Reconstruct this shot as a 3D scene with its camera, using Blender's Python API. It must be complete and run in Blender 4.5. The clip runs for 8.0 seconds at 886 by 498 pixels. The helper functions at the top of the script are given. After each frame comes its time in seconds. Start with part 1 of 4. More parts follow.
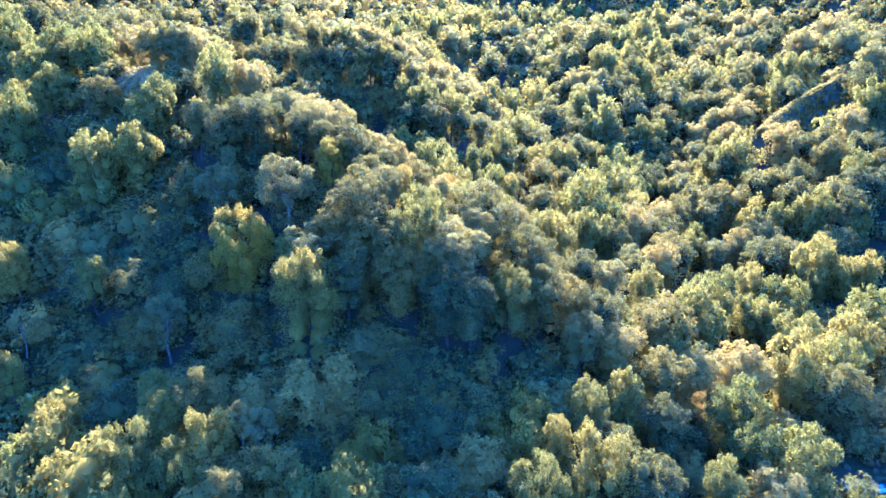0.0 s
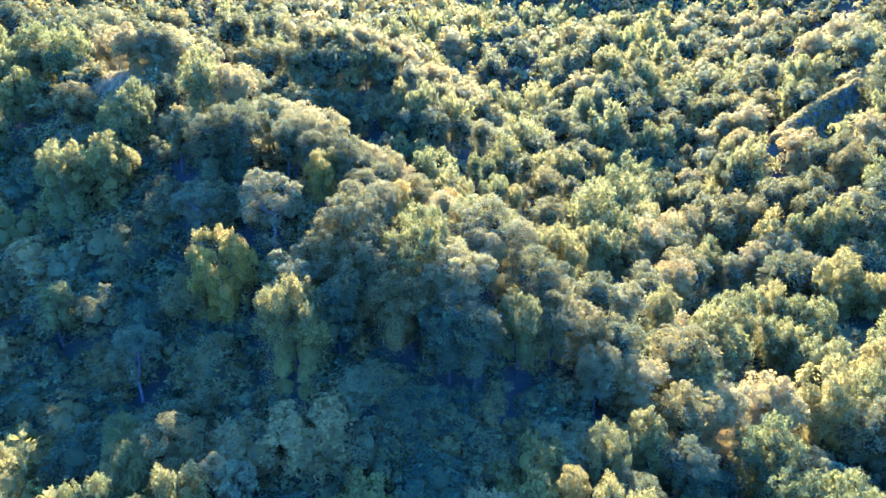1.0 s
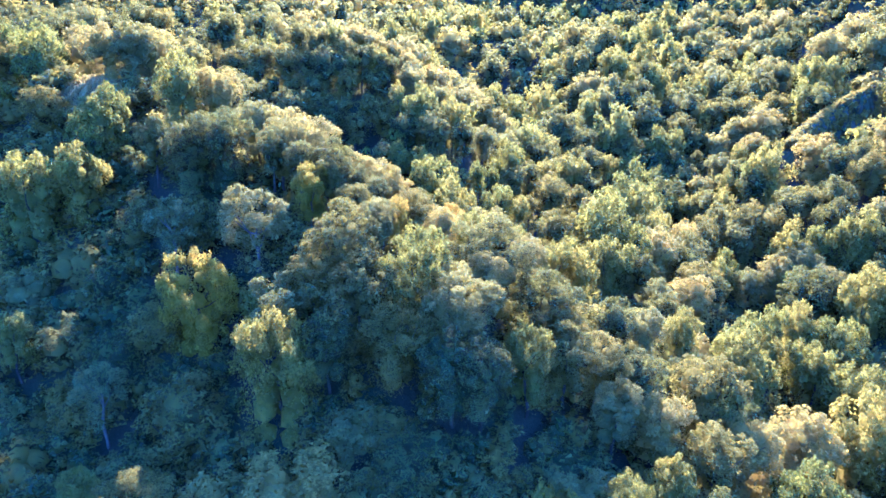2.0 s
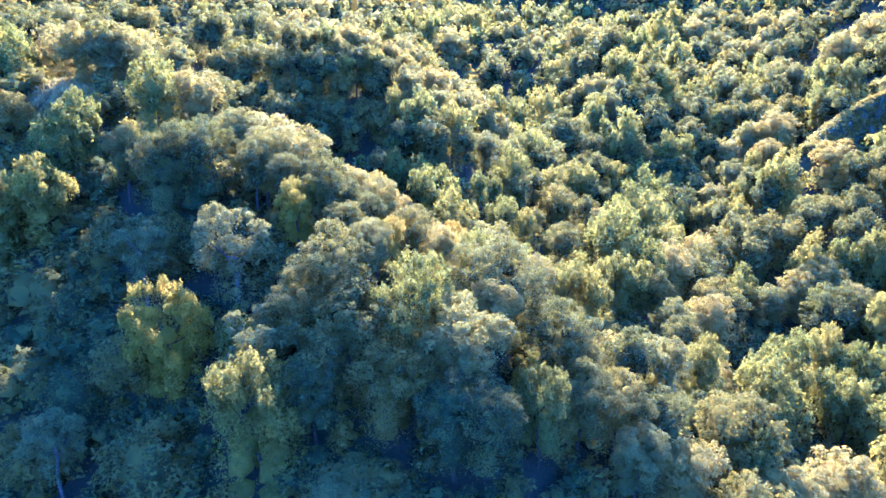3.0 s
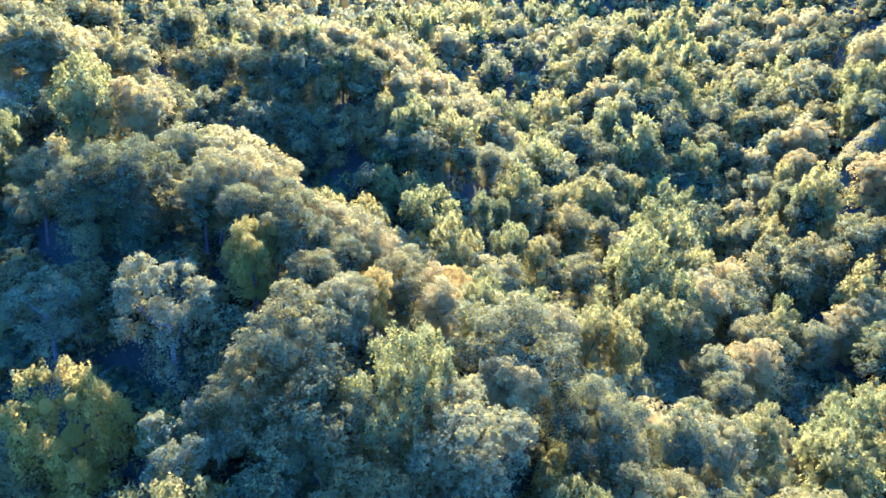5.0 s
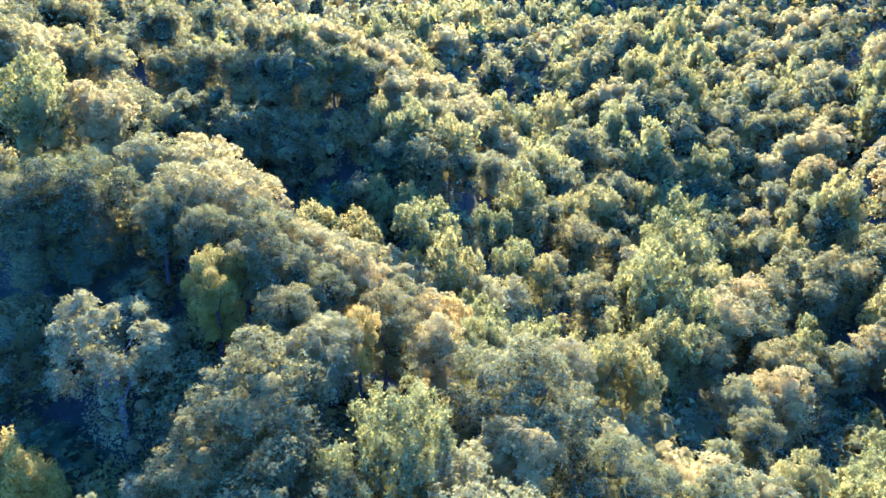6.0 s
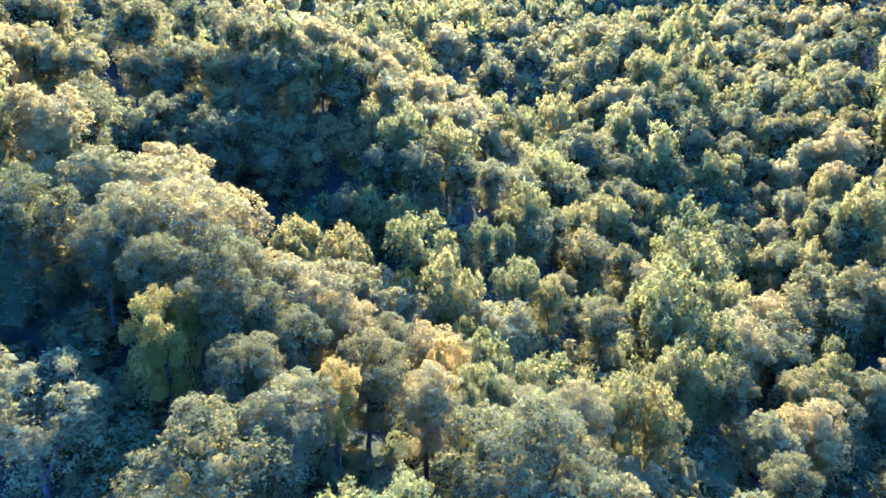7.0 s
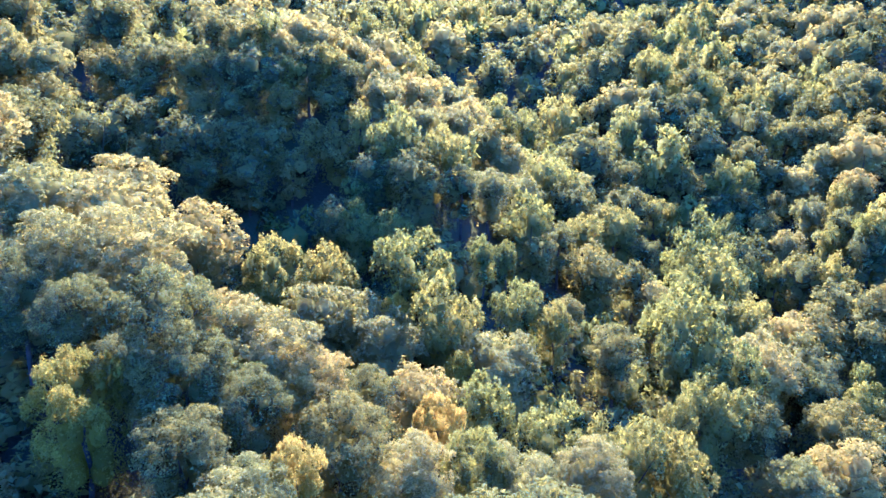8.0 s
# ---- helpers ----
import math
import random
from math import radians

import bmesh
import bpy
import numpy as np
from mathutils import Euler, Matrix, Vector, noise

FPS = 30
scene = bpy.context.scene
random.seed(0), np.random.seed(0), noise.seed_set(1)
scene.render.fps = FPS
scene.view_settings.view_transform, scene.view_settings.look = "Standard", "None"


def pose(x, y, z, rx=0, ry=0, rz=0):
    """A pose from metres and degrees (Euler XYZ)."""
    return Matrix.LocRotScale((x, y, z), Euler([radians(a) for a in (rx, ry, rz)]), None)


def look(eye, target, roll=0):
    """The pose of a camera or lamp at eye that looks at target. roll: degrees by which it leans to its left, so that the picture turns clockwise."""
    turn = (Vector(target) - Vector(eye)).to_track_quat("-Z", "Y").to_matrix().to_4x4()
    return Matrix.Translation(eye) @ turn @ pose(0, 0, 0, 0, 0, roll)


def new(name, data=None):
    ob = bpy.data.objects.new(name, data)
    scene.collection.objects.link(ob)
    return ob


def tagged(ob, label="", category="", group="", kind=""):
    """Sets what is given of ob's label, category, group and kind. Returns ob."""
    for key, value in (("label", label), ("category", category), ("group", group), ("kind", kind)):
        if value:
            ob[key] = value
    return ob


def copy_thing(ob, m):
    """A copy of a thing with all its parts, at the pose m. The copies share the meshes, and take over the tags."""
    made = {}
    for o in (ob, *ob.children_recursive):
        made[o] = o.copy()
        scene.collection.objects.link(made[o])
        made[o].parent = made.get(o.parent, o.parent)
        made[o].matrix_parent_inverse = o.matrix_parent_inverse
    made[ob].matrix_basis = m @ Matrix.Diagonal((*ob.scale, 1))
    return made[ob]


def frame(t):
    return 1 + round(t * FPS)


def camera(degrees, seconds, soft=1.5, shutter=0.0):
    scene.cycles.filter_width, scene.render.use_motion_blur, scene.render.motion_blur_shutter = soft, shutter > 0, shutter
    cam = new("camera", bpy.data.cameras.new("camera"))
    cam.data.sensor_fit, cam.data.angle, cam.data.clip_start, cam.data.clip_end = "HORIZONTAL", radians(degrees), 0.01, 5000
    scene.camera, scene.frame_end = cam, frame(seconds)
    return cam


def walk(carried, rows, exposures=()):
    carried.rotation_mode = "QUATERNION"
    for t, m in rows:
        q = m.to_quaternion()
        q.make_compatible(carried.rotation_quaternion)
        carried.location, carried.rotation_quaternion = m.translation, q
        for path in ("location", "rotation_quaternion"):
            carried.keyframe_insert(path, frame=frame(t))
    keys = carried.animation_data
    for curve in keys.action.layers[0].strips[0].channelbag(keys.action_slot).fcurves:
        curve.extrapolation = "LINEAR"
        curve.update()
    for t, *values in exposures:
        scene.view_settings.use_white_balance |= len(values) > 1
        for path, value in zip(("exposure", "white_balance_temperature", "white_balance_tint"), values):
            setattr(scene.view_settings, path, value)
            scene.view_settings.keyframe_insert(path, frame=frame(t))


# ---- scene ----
# The drone's level flight up the canyon: seconds, place in metres, turn in degrees.
cam = camera(65.0, 8.0)
ROWS = [
    (0.0, 0.000, 0.000, 107.467, 72.746, -0.000, -0.000),
    (0.5, -0.257, 4.930, 107.609, 72.774, -0.026, -0.091),
    (1.0, -0.487, 9.833, 107.723, 72.793, -0.054, -0.176),
    (1.5, -0.690, 14.714, 107.813, 72.804, -0.082, -0.256),
    (2.0, -0.861, 19.569, 107.881, 72.808, -0.111, -0.330),
    (2.5, -1.000, 24.402, 107.926, 72.806, -0.142, -0.400),
    (3.0, -1.102, 29.212, 107.952, 72.798, -0.173, -0.465),
    (3.5, -1.165, 34.001, 107.959, 72.786, -0.205, -0.525),
    (4.0, -1.186, 38.769, 107.949, 72.771, -0.239, -0.580),
    (4.5, -1.163, 43.519, 107.924, 72.754, -0.273, -0.631),
    (5.0, -1.092, 48.249, 107.886, 72.736, -0.309, -0.678),
    (5.5, -0.971, 52.962, 107.836, 72.717, -0.346, -0.720),
    (6.0, -0.797, 57.658, 107.775, 72.699, -0.384, -0.759),
    (6.5, -0.567, 62.336, 107.708, 72.682, -0.424, -0.793),
    (7.0, -0.281, 67.000, 107.631, 72.668, -0.465, -0.824),
    (7.5, 0.069, 71.649, 107.552, 72.657, -0.507, -0.850),
    (8.0, 0.480, 76.284, 107.467, 72.651, -0.551, -0.874),
]
walk(cam, [(t, pose(x, y, z, rx, ry, rz)) for t, x, y, z, rx, ry, rz in ROWS], exposures=[(0.0, 4.76, 3440, 37), (4.0, 4.68, 3440, 37), (8.0, 4.46, 3440, 37)])

# ---- light ----
SUN_UP, SUN_TURN = 34.0, 2.0
world = bpy.data.worlds.new("sky")
scene.world = world
world.use_nodes = True
sky = world.node_tree.nodes.new("ShaderNodeTexSky")
sky.sky_type, sky.sun_disc = "NISHITA", False
sky.sun_elevation, sky.sun_rotation = radians(SUN_UP), radians(SUN_TURN)
sky.air_density, sky.dust_density, sky.ozone_density = 1.2, 0.3, 5.2
backing = world.node_tree.nodes["Background"]
backing.inputs["Strength"].default_value = 0.067
world.node_tree.links.new(sky.outputs[0], backing.inputs["Color"])
sun = new("sun", bpy.data.lights.new("sun", "SUN"))
sun.data.energy, sun.data.angle, sun.data.color = 3.55, radians(0.5), (1.0, 0.61, 0.052)
up, turn = radians(SUN_UP), radians(SUN_TURN)
sun.matrix_basis = look((0, 0, 300), (-math.sin(turn) * math.cos(up) * 100, -math.cos(turn) * math.cos(up) * 100, 300 - math.sin(up) * 100))


# ---- materials ----
def material(name):
    mat = bpy.data.materials.new(name)
    mat.use_nodes = True
    tree = mat.node_tree
    return mat, tree, tree.nodes["Principled BSDF"], tree.nodes["Material Output"]


def node(tree, kind, **values):
    made = tree.nodes.new(kind)
    for key, value in values.items():
        made.inputs[key].default_value = value
    return made


def ramp(tree, source, *stops):
    made = tree.nodes.new("ShaderNodeValToRGB")
    cells = made.color_ramp.elements
    while len(cells) < len(stops):
        cells.new(0.5)
    for cell, (place, colour) in zip(cells, stops):
        cell.position, cell.color = place, (*colour, 1)
    tree.links.new(source, made.inputs[0])
    return made.outputs[0]


def mixed(tree, kind, factor, a, b):
    made = tree.nodes.new("ShaderNodeMix")
    made.data_type, made.blend_type = "RGBA", kind
    for value, slot in ((factor, 0), (a, 6), (b, 7)):
        if isinstance(value, bpy.types.NodeSocket):
            tree.links.new(value, made.inputs[slot])
        elif slot:
            made.inputs[slot].default_value = (*value, 1)
        else:
            made.inputs[slot].default_value = value
    return made.outputs[2]


def foliage(name, dark, mid, light, through_colour, glow=0.4, gloss=0.75):
    """Leaves: each leaf its own shade, each tree its own cast, and thin enough to let the sun through."""
    mat, tree, skin, out = material(name)
    links = tree.links
    geometry = tree.nodes.new("ShaderNodeNewGeometry")
    info = tree.nodes.new("ShaderNodeObjectInfo")
    tone = tree.nodes.new("ShaderNodeAttribute")
    tone.attribute_name = "tone"
    clumps = node(tree, "ShaderNodeTexNoise", Scale=0.9, Detail=2.0)
    links.new(geometry.outputs["Position"], clumps.inputs["Vector"])
    leaf = ramp(tree, geometry.outputs["Random Per Island"], (0.0, dark), (0.5, mid), (1.0, light))
    cast = tree.nodes.new("ShaderNodeMath")
    cast.operation = "ADD"
    links.new(info.outputs["Random"], cast.inputs[0])
    links.new(tone.outputs["Fac"], cast.inputs[1])
    turnover = tree.nodes.new("ShaderNodeMath")
    turnover.operation = "FRACT"
    links.new(cast.outputs[0], turnover.inputs[0])
    tint = ramp(tree, turnover.outputs[0], (0.0, (0.72, 0.8, 0.9)), (0.5, (1.0, 1.0, 1.0)), (1.0, (1.25, 1.12, 0.85)))
    spot = ramp(tree, clumps.outputs[0], (0.3, (0.75, 0.8, 0.85)), (0.7, (1.2, 1.12, 1.0)))
    colour = mixed(tree, "MULTIPLY", 1.0, mixed(tree, "MULTIPLY", 1.0, leaf, tint), spot)
    links.new(colour, skin.inputs["Base Color"])
    skin.inputs["Roughness"].default_value = gloss
    skin.inputs["Specular IOR Level"].default_value = 0.04
    thin = tree.nodes.new("ShaderNodeBsdfTranslucent")
    links.new(mixed(tree, "MULTIPLY", 1.0, colour, through_colour), thin.inputs["Color"])
    blend = node(tree, "ShaderNodeMixShader", Fac=glow)
    links.new(skin.outputs[0], blend.inputs[1])
    links.new(thin.outputs[0], blend.inputs[2])
    # each leaf stands for a spray with gaps in it
    gaps = node(tree, "ShaderNodeMixShader", Fac=0.2)
    links.new(blend.outputs[0], gaps.inputs[1])
    links.new(tree.nodes.new("ShaderNodeBsdfTransparent").outputs[0], gaps.inputs[2])
    links.new(gaps.outputs[0], out.inputs["Surface"])
    return mat


LEAF = {
    "y": foliage("bay_leaves", (0.075, 0.081, 0.017), (0.116, 0.12, 0.025), (0.168, 0.168, 0.035), (2.1, 1.8, 0.6), 0.5),
    "b": foliage("golden_leaves", (0.124, 0.11, 0.012), (0.176, 0.155, 0.017), (0.232, 0.202, 0.023), (2.1, 1.75, 0.45), 0.5),
    "o": foliage("oak_leaves", (0.058, 0.062, 0.017), (0.09, 0.092, 0.024), (0.128, 0.127, 0.033), (2.0, 1.7, 0.7), 0.47),
    "g": foliage("dusty_leaves", (0.103, 0.1, 0.028), (0.154, 0.148, 0.039), (0.213, 0.199, 0.052), (2.05, 1.7, 0.7), 0.5),
    "s": foliage("pale_leaves", (0.092, 0.092, 0.026), (0.138, 0.135, 0.038), (0.192, 0.184, 0.052), (1.7, 1.5, 0.75), 0.44),
}


def bark_material(name, dark, light):
    mat, tree, skin, out = material(name)
    place = tree.nodes.new("ShaderNodeTexCoord")
    grain = node(tree, "ShaderNodeTexNoise", Scale=4.0, Detail=6.0, Roughness=0.65)
    patch = node(tree, "ShaderNodeTexNoise", Scale=0.7, Detail=2.0)
    for one in (grain, patch):
        tree.links.new(place.outputs["Object"], one.inputs["Vector"])
    fine = ramp(tree, grain.outputs[0], (0.35, dark), (0.68, light))
    tree.links.new(mixed(tree, "MULTIPLY", 1.0, fine, ramp(tree, patch.outputs[0], (0.3, (0.7, 0.72, 0.7)), (0.7, (1.15, 1.1, 1.05)))), skin.inputs["Base Color"])
    skin.inputs["Roughness"].default_value = 0.9
    skin.inputs["Specular IOR Level"].default_value = 0.1
    bump = node(tree, "ShaderNodeBump", Strength=0.6, Distance=0.05)
    tree.links.new(grain.outputs[0], bump.inputs["Height"])
    tree.links.new(bump.outputs[0], skin.inputs["Normal"])
    return mat


BARK = bark_material("oak_bark", (0.014, 0.012, 0.008), (0.04, 0.034, 0.022))
PALE_BARK = bark_material("lichened_bark", (0.035, 0.03, 0.022), (0.1, 0.085, 0.062))


def soil_material():
    mat, tree, skin, out = material("forest_floor")
    place = tree.nodes.new("ShaderNodeNewGeometry")
    grain = node(tree, "ShaderNodeTexNoise", Scale=3.0, Detail=8.0, Roughness=0.7)
    patch = node(tree, "ShaderNodeTexNoise", Scale=0.12, Detail=4.0)
    for one in (grain, patch):
        tree.links.new(place.outputs["Position"], one.inputs["Vector"])
    litter = ramp(tree, grain.outputs[0], (0.3, (0.01, 0.01, 0.005)), (0.55, (0.021, 0.019, 0.009)), (0.8, (0.05, 0.042, 0.02)))
    green = ramp(tree, grain.outputs[0], (0.3, (0.012, 0.014, 0.005)), (0.75, (0.034, 0.036, 0.012)))
    tree.links.new(mixed(tree, "MIX", ramp(tree, patch.outputs[0], (0.42, (0, 0, 0)), (0.58, (1, 1, 1))), litter, green), skin.inputs["Base Color"])
    skin.inputs["Roughness"].default_value = 1.0
    skin.inputs["Specular IOR Level"].default_value = 0.1
    bump = node(tree, "ShaderNodeBump", Strength=0.8, Distance=0.3)
    tree.links.new(grain.outputs[0], bump.inputs["Height"])
    tree.links.new(bump.outputs[0], skin.inputs["Normal"])
    return mat


SOIL = soil_material()

# ---- ground ----
# Heights of the canyon's floor and flanks: a wide lattice, 139 m apart, and two finer ones, 35 m and 17 m apart, added to it.
COARSE = [
    237.2, 155.6, 83.5, 39.7, 48.3, 103.3, 180.3, 264.6,
    240.9, 147.9, 66.9, 24.1, 38.1, 100.4, 181.9, 267.2,
    235.4, 135.4, 46.0, 12.3, 30.6, 96.8, 178.8, 260.1,
    211.9, 131.2, 59.9, 34.6, 50.7, 104.9, 168.7, 235.1,
    190.5, 156.5, 131.3, 89.4, 97.8, 137.7, 169.7, 213.4,
    202.9, 197.6, 193.9, 111.7, 123.6, 181.9, 196.3, 226.0,
    261.9, 241.2, 215.1, 136.9, 146.8, 210.1, 245.5, 285.6,
    347.8, 293.3, 238.1, 192.9, 200.4, 252.1, 311.9, 372.3,
    440.1, 361.3, 295.4, 264.1, 273.8, 320.5, 389.8, 465.8,
]
FINE = [
    -6.7, 5.3, 5.9, 5.3, -4.0, -9.8, -3.8, 1.1, -1.6,
    -3.0, -0.2, 3.8, 12.5, -0.5, -5.5, -0.1, 3.7, 4.8,
    3.3, 3.0, 13.9, 16.4, -1.1, -10.3, -6.5, -0.9, 4.2,
    17.5, 2.0, 7.5, 3.6, -9.6, -24.1, -18.1, -5.1, -3.3,
    10.4, -1.6, 1.1, -1.7, -15.5, -20.2, -12.8, -9.7, -4.3,
    -8.5, -2.8, 3.2, -5.8, -21.4, -29.8, -21.5, -8.3, 1.6,
    -3.7, -2.1, 2.1, -22.4, -21.9, -20.8, -27.9, -2.4, -5.9,
    0.0, -1.2, 2.7, -32.9, -29.1, -4.0, -31.8, -10.5, -13.3,
    0.3, 0.6, -7.3, -15.2, -14.3, -7.7, -26.6, -22.1, -13.8,
    -0.8, -2.5, -5.5, -11.3, -15.1, -11.5, -17.0, -16.5, -9.0,
    13.3, 4.7, -0.4, -11.6, -15.7, -16.1, -14.6, -9.4, 6.9,
]
FINEST = [
    1.9, 0.5, -2.6, 0.2, 4.1, 2.8, 0.1, -1.6, -2.0, -1.9,
    0.5, 1.6, 1.3, 3.4, 8.4, 11.2, 3.0, 1.4, -1.7, -0.3,
    0.7, 5.5, 7.2, 11.8, 15.1, 7.8, 7.6, 2.7, -5.7, 0.3,
    -0.5, 5.5, 11.3, 20.1, 6.0, -5.4, -1.0, -2.5, 2.0, 5.5,
    1.2, 12.1, 17.4, 11.4, -14.9, -2.7, 2.2, 0.7, -2.7, -3.6,
    0.9, 7.8, 1.4, -6.2, -8.7, 4.1, -2.4, 0.9, -3.7, -8.7,
    -1.2, 2.3, -0.5, 2.3, 6.9, 8.1, 1.5, -2.7, -4.0, -3.1,
    -1.6, -0.8, 1.0, 7.6, 11.8, 5.1, 0.3, -1.8, -6.2, -8.0,
    -0.3, -1.3, 0.8, 3.5, 4.8, 2.4, -3.5, -1.4, 1.4, -4.5,
    1.6, -0.2, -0.7, 0.3, 3.4, 2.2, -4.8, 0.4, 10.0, 0.1,
]
SCALE = 78 / 45
COARSE_GRID = (-240 * SCALE, 80 * SCALE, 8, -200 * SCALE, 80 * SCALE, 9)
FINE_GRID = (-60 * SCALE, 20 * SCALE, 9, 20 * SCALE, 20 * SCALE, 11)
FINEST_GRID = (-50 * SCALE, 10 * SCALE, 10, 45 * SCALE, 10 * SCALE, 10)


def spline(v, low, step, count):
    """Indices and weights of a uniform cubic spline."""
    s = np.clip((v - low) / step, 0, count - 1.000001)
    i = np.floor(s).astype(int)
    u = s - i
    weights = ((1 - u) ** 3 / 6, (3 * u**3 - 6 * u * u + 4) / 6, (-3 * u**3 + 3 * u * u + 3 * u + 1) / 6, u**3 / 6)
    return [(np.clip(i - 1 + k, 0, count - 1), w) for k, w in enumerate(weights)]


def lattice(values, grid, x, y):
    table = np.array(values).reshape(grid[5], grid[2])
    total = 0
    for iy, wy in spline(y, *grid[3:]):
        for ix, wx in spline(x, *grid[:3]):
            total = total + table[iy, ix] * wx * wy
    return total


def window(v, low, high, soft):
    return np.clip((v - low) / soft, 0, 1) * np.clip((high - v) / soft, 0, 1)


def ground_height(x, y):
    x, y = np.asarray(x, float), np.asarray(y, float)
    w = window(x, -70 * SCALE, 110 * SCALE, 20 * SCALE) * window(y, 10 * SCALE, 230 * SCALE, 20 * SCALE)
    w = w * w * (3 - 2 * w)
    v = window(x, -55 * SCALE, 45 * SCALE, 10 * SCALE) * window(y, 40 * SCALE, 140 * SCALE, 10 * SCALE)
    v = v * v * (3 - 2 * v)
    knoll = 5.2 * np.exp(-(((x + 61.0) / 13) ** 2 + ((y - 140.5) / 8) ** 2))
    # the ground lies well below the crowns, but for the clearing and the creek
    level = window(y, 45, 330, 30) * (1 - np.exp(-((x + 59.0) ** 2 + (y - 139) ** 2) / 250) - np.exp(-((x - 60) ** 2 + (y - 84.5) ** 2) / 200))
    # and a steep side ravine behind the spur
    knoll = knoll - 2.6 * level - 6.0 * np.exp(-(((x + 50) / 22) ** 2 + ((y - 186) / 16) ** 2))
    return knoll + lattice(COARSE, COARSE_GRID, x, y) + w * lattice(FINE, FINE_GRID, x, y) + v * lattice(FINEST, FINEST_GRID, x, y)


# Open places in the woods: a grassy shoulder, a rocky rib on the opposite slope, and the creek's pool.
CLEARING = (-59.5, 138.0)
RIB = [(96.5, 210.5, 79.5), (102.5, 216.5, 82.6), (107.5, 220.3, 84.8), (113.5, 223.3, 88.0), (119.0, 224.0, 91.3), (125.6, 222.4, 95.5)]
POOL = (60.0, 84.5)


def kept_open(x, y, r):
    if math.hypot((x - CLEARING[0]) / 1.3, y - CLEARING[1]) < 2.4 + 0.5 * r or math.hypot(x - POOL[0], y - POOL[1]) < 3.5 + r:
        return True
    if math.hypot(x + 63.0, (y - 146) / 1.8) < 2.0 + 0.4 * r:
        return True
    near_rib = min(math.hypot(x - a - (b - a) * k / 6, y - c - (d - c) * k / 6) for (a, c, _), (b, d, _) in zip(RIB, RIB[1:]) for k in range(7))
    return near_rib < 2.5 + 0.8 * r


def mesh_object(name, verts, faces, mat, parent=None, tones=None, normals=None):
    """One mesh from arrays of vertices and triangles or quads."""
    data = bpy.data.meshes.new(name)
    verts, faces = np.asarray(verts, np.float32), np.asarray(faces, np.int32)
    size = faces.shape[1]
    data.vertices.add(len(verts))
    data.vertices.foreach_set("co", verts.ravel())
    data.loops.add(faces.size)
    data.loops.foreach_set("vertex_index", faces.ravel())
    data.polygons.add(len(faces))
    data.polygons.foreach_set("loop_start", np.arange(0, faces.size, size, dtype=np.int32))
    if tones is not None:
        data.attributes.new("tone", "FLOAT", "FACE").data.foreach_set("value", np.asarray(tones, np.float32))
    if normals is not None:
        data.attributes.new("custom_normal", "FLOAT_VECTOR", "POINT").data.foreach_set("vector", np.asarray(normals, np.float32).ravel())
    data.update(calc_edges=True)
    data.materials.append(mat)
    ob = new(name, data)
    ob.parent = parent
    return ob


def spread(low, high, fine, reach):
    """Coordinates that lie close together between low and high and ever wider apart out to reach."""
    inner = np.arange(low, high + fine / 2, fine)
    steps, out = fine, [0.0]
    while out[-1] < reach:
        steps *= 1.25
        out.append(out[-1] + steps)
    out = np.array(out[1:])
    return np.concatenate([low - out[::-1], inner, high + out])


def build_ground():
    xs, ys = spread(-150, 200, 3.0, 2500), spread(20, 420, 3.0, 2500)
    gx, gy = np.meshgrid(xs, ys)
    z = ground_height(gx, gy)
    rough = np.array([[noise.fractal(Vector((a / 9, b / 9, 0.3)), 0.6, 2.0, 4) for a in xs] for b in ys])
    z = z + 0.5 * rough
    verts = np.stack([gx, gy, z], -1).reshape(-1, 3)
    nx, ny = len(xs), len(ys)
    i = np.arange((ny - 1) * (nx - 1))
    a = (i // (nx - 1)) * nx + i % (nx - 1)
    faces = np.stack([a, a + 1, a + nx + 1, a + nx], 1)
    ground = mesh_object("ground", verts, faces, SOIL)
    ground.data.polygons.foreach_set("use_smooth", np.ones(len(faces), bool))
    tagged(ground, "steep canyon floor of dark leaf litter and low grass under the trees", "ground", kind="structure")


build_ground()

# ---- trees ----
rng = np.random.default_rng(7)


def ball(cuts):
    """A coarse ball."""
    bm = bmesh.new()
    bmesh.ops.create_icosphere(bm, subdivisions=cuts, radius=1.0)
    verts = np.array([v.co[:] for v in bm.verts])
    faces = np.array([[v.index for v in f.verts] for f in bm.faces])
    bm.free()
    return verts, faces


BALLS = ball(1), ball(2)
